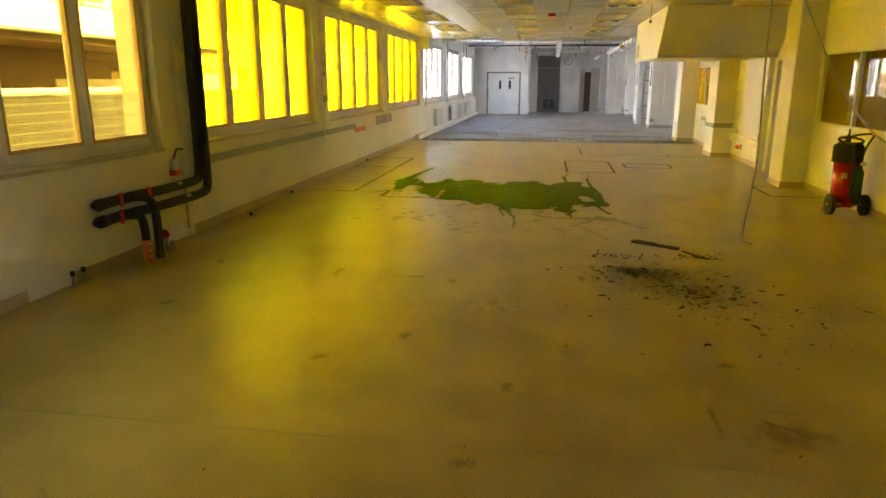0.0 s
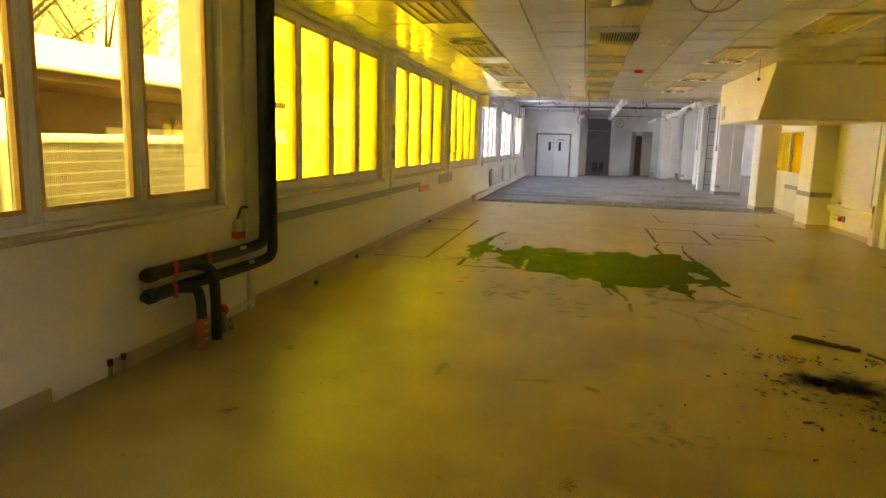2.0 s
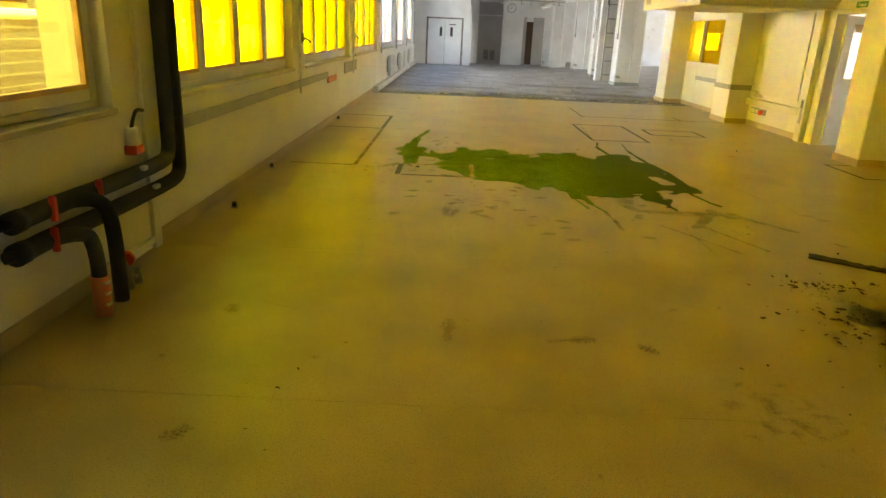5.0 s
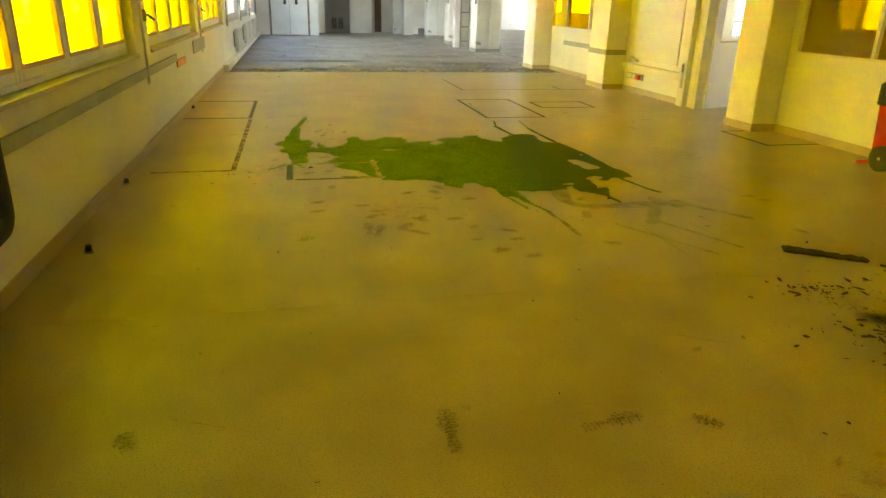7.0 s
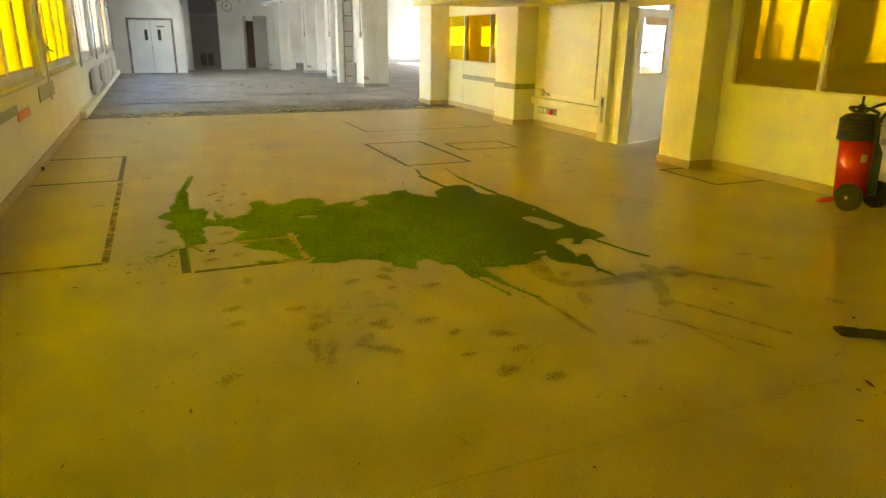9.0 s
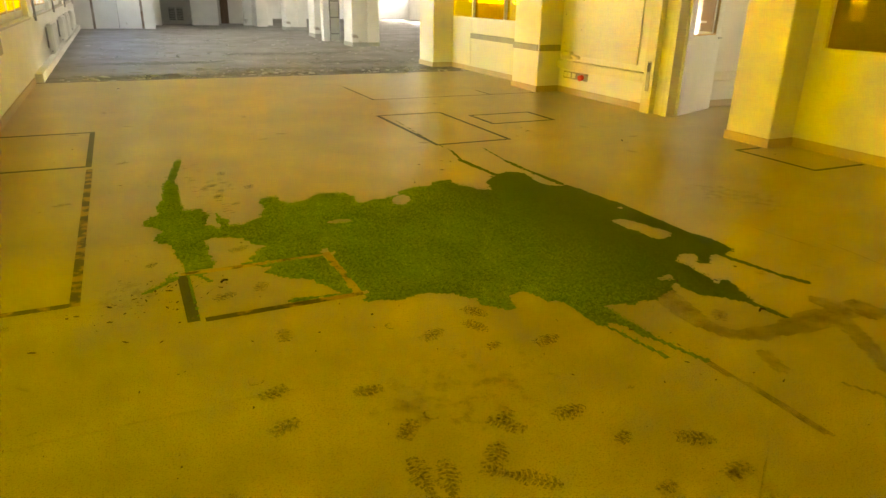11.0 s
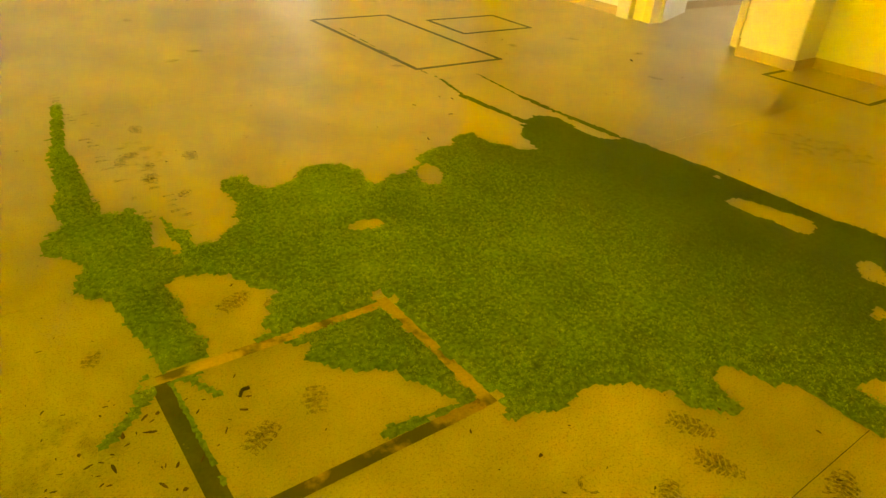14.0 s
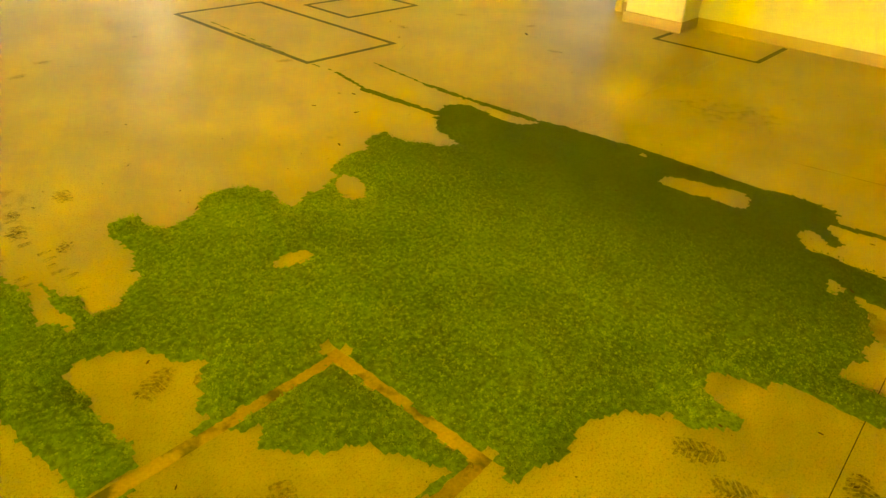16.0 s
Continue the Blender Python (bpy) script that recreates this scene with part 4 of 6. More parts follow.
solid("brown_door", boxes((2.2, 2.55, 40.05, 40.1, 0, 2.2), bevel=0.005), DARK_WOOD, "narrow brown wooden door in the recess", "door")
for x in (0.05, 0.38):
    v = thing("wall_grille", (x, 39.28, 0.3), "dark louvred grille on the recess wall", "grille", "recess grilles")
    part("frame", boxes((x - 0.14, x + 0.14, 39.26, 39.3, 0.15, 0.72)), GREY_METAL, v)
    for i in range(7):
        part("slat", boxes((x - 0.12, x + 0.12, 39.24, 39.26, 0.19 + i * 0.07, 0.22 + i * 0.07)), DARK, v)
ck = thing("wall_clock", (1.2, 38.28, 2.78), "round wall clock with a grey rim", "clock")
part("rim", rods(((1.2, 38.3, 2.78), (1.2, 38.24, 2.78), 0.23), seg=28), GREY_METAL, ck)
part("face", rods(((1.2, 38.242, 2.78), (1.2, 38.232, 2.78), 0.195), seg=28), WHITE_PLASTIC, ck)
part("hour_hand", boxes((1.1, 1.2, 38.225, 38.23, 2.77, 2.79)), BLACK, ck)
part("minute_hand", boxes((1.19, 1.21, 38.225, 38.23, 2.78, 2.93)), BLACK, ck)


def hall_column(y, x0=3.96):
    c = thing("hall_column", (x0 + 0.4, y, 0), "white plastered hall column with a stepped side and skirting", "column", "hall columns", "structure")
    part("shaft", boxes((x0, x0 + 0.46, y - 0.4, y + 0.4, 0, 3.7), bevel=0.015), OLD_PAINT, c)
    part("pilaster", boxes((x0 + 0.46, x0 + 0.82, y - 0.46, y + 0.34, 0, 3.7), bevel=0.015), OLD_PAINT, c)
    part("skirting", boxes((x0 - 0.015, x0 + 0.835, y - 0.475, y + 0.415, 0, 0.12), bevel=0.005), GREY_RAIL, c, "grey skirting")
    return c


col = hall_column(26.3)
for y in (30.5, 34.9):
    copy_thing(col, Matrix.Translation((4.36, y, 0)))
solid("hall_pier", boxes((3.3, 3.75, 37.2, 38.3, 0, 3.7), bevel=0.012), OLD_PAINT, "white plastered pier beside the recess", "pier", "structure")
# cable ladder beside a column
ld = thing("cable_ladder", (4.0, 28.4, 0), "upright steel cable ladder fixed to a white post", "ladder")
part("post", boxes((3.75, 3.95, 28.2, 28.5, 0, 3.7), bevel=0.01), OLD_PAINT, ld, "white post")
for x in (3.99, 4.3):
    part("rail", boxes((x, x + 0.03, 28.3, 28.36, 0, 3.7)), GREY_METAL, ld)
for i in range(7):
    part("rung", boxes((4.02, 4.3, 28.3, 28.35, 0.2 + 0.5 * i, 0.24 + 0.5 * i)), GREY_METAL, ld)
part("back_board", boxes((3.96, 4.34, 28.37, 28.4, 0, 3.7)), OLD_PAINT, ld, "white backing board")
# beams and services overhead
for y in (22.9, 25.2, 29.8, 34.4):
    setting("ceiling_beam", boxes((WALL, SIDE, y - 0.15, y + 0.15, 3.3, 3.7), bevel=0.01), OLD_PAINT, "white concrete ceiling beam", "beam")
setting("ceiling_girder", boxes((3.9, 4.5, 21.0, 38.3, 3.25, 3.7)), OLD_PAINT, "white concrete girder over the columns", "beam")


def pipe_run(name, a, b, r, mt, label):
    t = thing(name, a, label, "pipe")
    part("pipe", rods((a, b, r), seg=16), mt, t)
    a, b = Vector(a), Vector(b)
    for k in range(1, 5):
        p = a.lerp(b, k / 5)
        part("hanger", rods((p, (p.x, p.y, 3.7), 0.008), seg=6), GREY_METAL, t)
        part("collar", rods((p - (b - a).normalized() * 0.02, p + (b - a).normalized() * 0.02, r * 1.15), seg=16), METAL, t)
    return t


pipe_run("white_pipe", (0.55, 21.6, 3.0), (0.6, 36.5, 3.0), 0.1, WHITE_PLASTIC, "thick white pipe hanging under the slab")
pipe_run("white_pipe", (2.9, 21.2, 2.95), (2.95, 27.5, 2.95), 0.13, WHITE_PLASTIC, "thick white air pipe hanging under the slab")
pipe_run("thin_pipe", (-1.9, 21.5, 3.3), (-1.9, 35.4, 3.3), 0.03, GREY_METAL, "thin grey pipe under the slab")
pipe_run("thin_pipe", (1.9, 21.5, 3.35), (1.9, 38, 3.35), 0.03, GREY_METAL, "thin grey pipe under the slab")
pipe_run("thin_pipe", (3.4, 21.5, 3.2), (3.4, 38, 3.2), 0.035, METAL, "thin metal pipe under the slab")


for k, (y, z) in enumerate(((21.6, 3.25), (24.0, 3.4), (26.4, 3.2), (28.2, 3.4), (31.6, 3.25), (33.0, 3.4), (36.4, 3.1))):
    cp = thing("cross_pipe", (0.3, y, z), "grey service pipe crossing under the slab", "pipe", "cross pipes")
    part("pipe", rods(((-3.5, y, z), (3.9, y + 0.1, z), 0.025 + 0.012 * (k % 3)), seg=10), (GREY_METAL, DARK, METAL)[k % 3], cp)
    for x in (-2.6, -0.8, 1.2, 3.0):
        part("hanger", rods(((x, y, z), (x, y, 3.7), 0.007), seg=6), GREY_METAL, cp)
        part("hook", rods(((x + 0.3, y - 0.05, z - 0.02), (x + 0.3, y - 0.05, z - 0.16), 0.012), ((x + 0.3, y - 0.05, z - 0.16), (x + 0.38, y - 0.05, z - 0.18), 0.012), seg=6), DARK, cp)


def batten(x, y0, y1, z, mt_end):
    b = thing("fluorescent_batten", (x, (y0 + y1) / 2, z), "unlit white fluorescent batten hanging on wires", "lamp", "hanging battens")
    part("body", boxes((x - 0.07, x + 0.07, y0, y1, z, z + 0.07), bevel=0.012), WHITE_PLASTIC, b)
    part("tube", rods(((x, y0 + 0.05, z - 0.02), (x, y1 - 0.05, z - 0.02), 0.018)), PAPER, b)
    part("end_cap", boxes((x - 0.075, x + 0.075, y0 - 0.08, y0 + 0.02, z - 0.03, z + 0.075), bevel=0.01), mt_end, b, "yellowed end cap")
    for y in (y0 + 0.3, y1 - 0.3):
        part("wire", rods(((x, y, z + 0.07), (x, y, 3.7), 0.006), seg=6), GREY_METAL, b)


batten(-0.72, 27.6, 30.6, 2.78, BEADING)
batten(2.6, 23.7, 29.4, 2.78, BEADING)
batten(2.5, 32.2, 36.0, 2.78, WHITE_PLASTIC)
for x, y, z0, drop in ((-1.1, 30.2, 3.5, 0.55), (-0.95, 33.5, 3.5, 0.9), (-2.4, 24.6, 3.55, 0.35), (-1.6, 26.8, 3.5, 0.4), (0.1, 23.6, 3.55, 0.3), (1.3, 25.4, 3.5, 0.4), (3.7, 27.0, 3.3, 0.7), (-3.35, 29.4, 3.2, 0.9)):
    solid("dangling_wire", tube(((x, y, 3.7), (x, y, z0), (x + 0.06, y + 0.02, z0 - drop * 0.5), (x - 0.03, y, z0 - drop * 0.85), (x + 0.05, y, z0 - drop)), 0.014, 6), DARK, "loose dark wire dangling from the slab", "wire", group="dangling wires")
for x, y in ((3.955, 26.05), (3.955, 30.2), (3.955, 34.6)):
    bx2 = thing("switch_box", (x - 0.03, y, 1.6), "small grey switch box with a conduit on the column", "box", "switch boxes")
    part("box", boxes((x - 0.05, x - 0.001, y - 0.06, y + 0.06, 1.52, 1.7), bevel=0.008), GREY_METAL, bx2)
    part("conduit", rods(((x - 0.02, y, 1.7), (x - 0.02, y, 3.3), 0.014), seg=8), GREY_METAL, bx2)
# radiators under the bare windows
def radiator(y):
    r = thing("radiator", (WALL + 0.08, y, 0.15), "white ribbed panel radiator under the window", "radiator", "radiators")
    part("panel", boxes((WALL + 0.05, WALL + 0.13, y - 0.65, y + 0.65, 0.2, 0.78), bevel=0.01), WHITE_PLASTIC, r)
    for i in range(16):
        part("rib", boxes((WALL + 0.13, WALL + 0.145, y - 0.62 + i * 0.08, y - 0.575 + i * 0.08, 0.23, 0.75)), WHITE_PLASTIC, r)
    for d in (-0.38, 0.38):
        part("bracket", boxes((WALL, WALL + 0.05, y + d - 0.02, y + d + 0.02, 0.3, 0.7)), GREY_METAL, r)
    part("valve", rods(((WALL + 0.09, y - 0.7, 0.25), (WALL + 0.09, y - 0.65, 0.25), 0.02)), METAL, r)
    return r


r0 = radiator(23.1)
for y in (26.6, 28.6, 31.4):
    copy_thing(r0, Matrix.Translation((WALL + 0.08, y, 0.15)))
setting("plinth", boxes((WALL, WALL + 0.12, EDGE + 0.1, FAR, 0, 0.14)), OLD_PAINT, "low painted plinth along the wall", "plinth")
for k in range(4):
    y = 21.2 + 4.6 * k
    solid("wall_conduit", rods(((WALL + 0.03, y - 0.3, 0.9), (WALL + 0.03, y - 0.3, 3.6), 0.02), seg=8), GREY_METAL, "grey conduit on the window pier", "conduit")
sc = bmesh.new()
for k in range(300):
    x, y = random.uniform(-3.3, 6.5), random.uniform(EDGE + 0.1, 30) if k % 3 else random.uniform(EDGE, EDGE + 0.8)
    s = random.uniform(0.01, 0.04)
    bmesh.ops.create_cube(sc, size=1, matrix=Matrix.Translation((x, y, s * 0.2)) @ Matrix.Rotation(random.uniform(0, 3), 4, "Z") @ Matrix.Diagonal((s * random.uniform(1, 4), s * 1.5, s * 0.5, 1)))
solid("rubble", sc, SHADE_CRUMB_GREY, "scattered plaster crumbs and paper on the bare floor", "rubble", "stuff")

GLUE = stain("glue_residue", (0.1, 0.07, 0.035), 5, 0.3, soft=0.35, most=0.7, rim=0.05)
for k, (x, y, rx, ry) in enumerate(((-2.4, 19.75, 1.1, 0.45), (-0.6, 19.8, 1.3, 0.5), (1.4, 19.7, 1.2, 0.4), (3.1, 20.0, 1.4, 0.6), (0.4, 20.6, 1.6, 0.4), (2.6, 21.6, 1.5, 0.5), (-1.5, 22.2, 1.6, 0.4), (1.8, 24.0, 1.7, 0.5))):
    gb = bmesh.new()
    bmesh.ops.create_grid(gb, x_segments=4, y_segments=4, size=1, matrix=Matrix.Diagonal((rx, ry, 1, 1)))
    solid("glue_stain", gb, GLUE, "brown glue residue on the bare screed", "stain").matrix_basis = pose(x, y, -0.0025 + 0.0002 * k, 0, 0, 0)

# ---- floor markings ----
def marking(name, label, strips, mt, w=0.045):
    x0, y0 = strips[0][:2]
    m = thing(name, (x0, y0, 0), label, "floor marking", "taped floor rectangles")
    for a, b, c, d in strips:
        if abs(a - c) < abs(b - d):
            bm = boxes((a - w / 2, a + w / 2, min(b, d), max(b, d), 0.0005, 0.002))
        else:
            bm = boxes((min(a, c) + w / 2, max(a, c) - w / 2, b - w / 2, b + w / 2, 0.0005, 0.0018))
        part("tape_strip", bm, mt, m)


DARKT = "rectangle of dark worn tape on the floor"
marking("floor_marking", DARKT, ((0.69, 12.79, 0.69, 14.69), (1.58, 12.79, 1.58, 14.69), (0.69, 12.81, 1.58, 12.81), (0.69, 14.68, 1.58, 14.68)), TAPE)
marking("floor_marking", DARKT, ((1.87, 13.68, 1.87, 14.35), (2.77, 13.68, 2.77, 14.35), (1.87, 13.7, 2.77, 13.7), (1.87, 14.33, 2.77, 14.33)), TAPE)
marking("floor_marking", DARKT, ((3.64, 10.52, 3.64, 11.5), (3.64, 10.54, 4.38, 10.54), (3.64, 11.48, 4.02, 11.48)), TAPE)
marking("floor_marking", "corner of dark worn tape on the floor", ((1.1, 15.98, 1.1, 17.55), (1.1, 16.0, 3.95, 16.0), (3.1, 15.98, 3.1, 16.5)), TAPE, 0.03)
marking("floor_marking", "dark taped rectangle on the floor at the wall", ((-2.64, 13.0, -2.64, 14.68), (-3.54, 14.66, -2.64, 14.66), (-3.54, 13.02, -2.64, 13.02)), TAPE, 0.05)
marking("floor_marking", "worn brown tape on the floor at the wall", ((-2.63, 9.95, -2.63, 12.9), (-3.4, 9.97, -2.63, 9.97)), WORN_TAPE, 0.05)
marking("floor_marking", "worn black and yellow tape rectangle half under moss", ((-1.265, 9.53, -1.265, 10.2), (-2.13, 10.17, -1.265, 10.17)), OLD_TAPE, 0.046)
marking("floor_marking", "blackened yellow tape strip below the moss", ((-2.07, 9.55, -1.265, 9.55),), WORN_TAPE, 0.046)
marking("floor_marking", "blackened tape strip beside the moss", ((-2.1, 9.55, -2.1, 10.15),), TAPE, 0.06)

# ---- moss and algae ----
# cushions and gaps: x, y, two radii, turn in degrees
CUSHIONS = [(-0.19, 10.07, 1.28, 1.14, 179), (-1.34, 10.71, 0.37, 0.37, 29), (-1.07, 11.08, 0.28, 0.43, 140), (0.79, 10.83, 0.28, 0.39, 41), (0.67, 11.20, 0.22, 0.35, 142), (0.96, 9.67, 0.18, 0.41, 30),
(-2.05, 11.18, 0.21, 0.22, 5), (-1.63, 10.77, 0.29, 0.15, 165), (0.93, 9.39, 0.31, 0.13, 160), (0.10, 11.22, 0.20, 0.21, 152), (-1.51, 10.27, 0.18, 0.23, 149), (0.17, 9.00, 0.31, 0.13, 8),
(0.58, 9.20, 0.12, 0.33, 7), (-2.00, 10.85, 0.22, 0.18, 2), (-1.45, 9.98, 0.24, 0.15, 136), (-0.16, 11.21, 0.22, 0.16, 173), (-1.35, 11.21, 0.10, 0.31, 154)]
LOBES = [(1.03, 9.86, 0.09, 0.33, 8), (-2.00, 10.51, 0.10, 0.26, 178), (0.55, 8.91, 0.22, 0.12, 105), (1.04, 10.45, 0.12, 0.20, 2), (-1.93, 11.12, 0.08, 0.30, 174), (-2.07, 11.51, 0.25, 0.09, 88),
(-2.00, 11.20, 0.09, 0.24, 149), (0.14, 11.38, 0.17, 0.12, 22), (-2.04, 11.82, 0.07, 0.23, 177), (0.82, 11.42, 0.13, 0.11, 153), (-1.35, 11.36, 0.15, 0.10, 101), (-2.03, 12.16, 0.05, 0.22, 173),
(-2.11, 10.17, 0.06, 0.18, 134), (-0.21, 8.82, 0.05, 0.20, 11), (-1.97, 10.30, 0.06, 0.15, 8), (-1.76, 10.96, 0.04, 0.21, 2), (0.89, 9.25, 0.14, 0.05, 46)]
BARE = [(-1.02, 10.74, 0.07, 0.035, 0), (0.32, 11.36, 0.13, 0.17, 0), (-1.14, 9.28, 0.11, 0.27, 61), (-0.46, 9.02, 0.09, 0.20, 5), (-1.16, 11.44, 0.11, 0.14, 134), (0.89, 9.90, 0.08, 0.14, 10), (-0.92, 8.97, 0.12, 0.47, 90), (-1.78, 9.75, 0.40, 0.12, 1),
(0.92, 9.71, 0.09, 0.11, 172), (-0.38, 8.98, 0.08, 0.13, 42), (-1.37, 9.52, 0.13, 0.10, 46), (-0.97, 9.18, 0.38, 0.10, 157), (-0.43, 11.06, 0.12, 0.06, 58),
(-0.87, 9.04, 0.06, 0.23, 147), (-1.02, 9.34, 0.06, 0.14, 102), (-0.89, 9.25, 0.14, 0.10, 32), (0.97, 11.13, 0.07, 0.16, 4)]
STREAKS = [(-1.9, 12.95, -2.03, 12.1, 0.04), (-2.03, 12.1, -2.06, 11.3, 0.07), (-2.1, 11.2, -2.0, 10.2, 0.09), (-2.08, 10.2, -2.1, 9.6, 0.03), (0.61, 12.1, 0.66, 11.4, 0.035), (1.01, 11.9, 1.02, 11.4, 0.03), (1.02, 11.4, 1.04, 11.0, 0.04),
           (1.04, 11.0, 1.12, 10.4, 0.035), (1.12, 10.4, 1.13, 9.5, 0.04), (1.03, 9.2, 1.11, 8.83, 0.03), (1.11, 8.83, 1.15, 8.72, 0.035), (0.71, 8.9, 0.62, 8.7, 0.05), (0.62, 8.7, 0.65, 8.46, 0.025),
           (-0.18, 8.98, -0.14, 8.57, 0.04), (-0.14, 8.57, -0.06, 8.28, 0.025), (-0.28, 9.02, -0.27, 8.75, 0.035), (-0.27, 8.75, -0.2, 8.38, 0.02)]
THREADS = [(0.79, 14.3, 0.69, 12.82, 0.012), (0.7, 12.78, 0.71, 12.5, 0.012), (0.71, 12.5, 0.61, 12.05, 0.022), (1.08, 12.5, 1.01, 11.86, 0.018), (-1.6, 9.6, -1.25, 9.55, 0.03), (-1.75, 10.19, -1.3, 10.17, 0.035), (-2.1, 10.15, -2.3, 9.98, 0.03), (-2.05, 10.2, -1.97, 10.02, 0.025), (-1.3, 10.15, -1.3, 9.6, 0.03), (-1.4, 9.78, -1.32, 9.62, 0.045)]
FILM = [(0.3, 9.0, 0.22, 8.7, 0.09), (0.22, 8.7, 0.2, 8.56, 0.07), (0.2, 8.56, 0.24, 8.42, 0.06), (0.24, 8.42, 0.36, 8.37, 0.06), (0.36, 8.37, 0.6, 8.36, 0.07), (0.6, 8.36, 1.15, 8.38, 0.09), (0.9, 8.3, 0.65, 7.9, 0.06), (0.24, 8.22, 0.2, 8.1, 0.05),
        (-0.06, 8.28, -0.03, 7.7, 0.03), (1.0, 8.5, 1.1, 8.3, 0.08), (1.2, 8.3, 1.5, 7.9, 0.05), (0.7, 7.95, 1.0, 7.3, 0.03), (0.35, 7.9, 0.75, 7.2, 0.025)]


def wander(x, y):
    return 0.028 * noise.noise((x * 7, y * 7, 1.7)) + 0.022 * noise.noise((x * 19, y * 19, 3.1)) + 0.012 * noise.noise((x * 47, y * 47, 4.4))


def along(lines, x, y):
    """How far inside the nearest streak a place lies."""
    best = -9.0
    for ax, ay, bx_, by_, w in lines:
        dx, dy = bx_ - ax, by_ - ay
        t = min(1, max(0, ((x - ax) * dx + (y - ay) * dy) / (dx * dx + dy * dy)))
        d = math.hypot(x - ax - t * dx, y - ay - t * dy)
        best = max(best, w - d + 0.5 * min(1, w / 0.06) * wander(x, y))
    return best


def oval(shapes):
    """Ovals with the cosine and sine of their turn."""
    return [(cx, cy, rx, ry, math.cos(radians(a)), math.sin(radians(a))) for cx, cy, rx, ry, a in shapes]


def depth(ovals, x, y):
    """How deep a place lies inside the ovals, in metres (negative: outside)."""
    best = -9.0
    for cx, cy, rx, ry, c, s in ovals:
        dx, dy = x - cx, y - cy
        k = math.hypot((dx * c + dy * s) / rx, (dy * c - dx * s) / ry)
        best = max(best, (1 - k) * min(rx, ry))
    return best


GROWN, GAPS = oval(CUSHIONS + LOBES), oval(BARE)


def cover(x, y):
    """How far inside the patch a place lies, in metres (negative: outside)."""
    body = depth(GROWN, x, y) + wander(x, y)
    body = min(body, -depth(GAPS, x, y) + 0.6 * wander(x + 5, y))
    body = max(body, along(STREAKS + THREADS, x, y))
    if 9.5 < y < 10.24 and -2.16 < x < -1.22:
        body = min(body, min(abs(x + 1.265), abs(y - 10.17), abs(x + 2.1), abs(y - 9.55)) - 0.016 + 0.3 * wander(x, y))
    return body


CELL = 0.014
NX, NY = int(3.9 / CELL), int(6.4 / CELL)
X0, Y0 = -2.5, 8.2
ins = {}
verts, faces, index = [], [], {}
for i in range(NX):
    for j in range(NY):
        x, y = X0 + i * CELL, Y0 + j * CELL
        c = cover(x, y)
        if c > 0:
            ins[i, j] = c


def smoothness(x, y):
    """1 on the slick algae film, 0 on cushioned moss."""
    return min(1, max(0, 0.5 + 1.3 * (x - 0.25) + 0.3 * (y - 10) + 0.5 * noise.noise((x * 1.6, y * 1.6, 9))))


for (i, j), c in ins.items():
    x, y = X0 + i * CELL, Y0 + j * CELL
    lump = 0.5 + 0.5 * noise.noise((x * 30, y * 30, 5)) + 0.35 * noise.noise((x * 75, y * 75, 6))
    h = 0.0025 + min(1, max(0, c - 0.022) / 0.035) * (1 - 0.85 * smoothness(x, y)) * (0.005 + 0.015 * max(0, lump))
    index[i, j] = len(verts)
    verts.append((x + random.uniform(-0.3, 0.3) * CELL, y + random.uniform(-0.3, 0.3) * CELL, h))
for i, j in ins:
    q = [(i, j), (i + 1, j), (i + 1, j + 1), (i, j + 1)]
    if all(k in index for k in q):
        faces.append([index[k] for k in q])
moss_me = bpy.data.meshes.new("moss_patch")
moss_me.from_pydata(verts, [], faces)
for f in moss_me.polygons:
    f.use_smooth = True


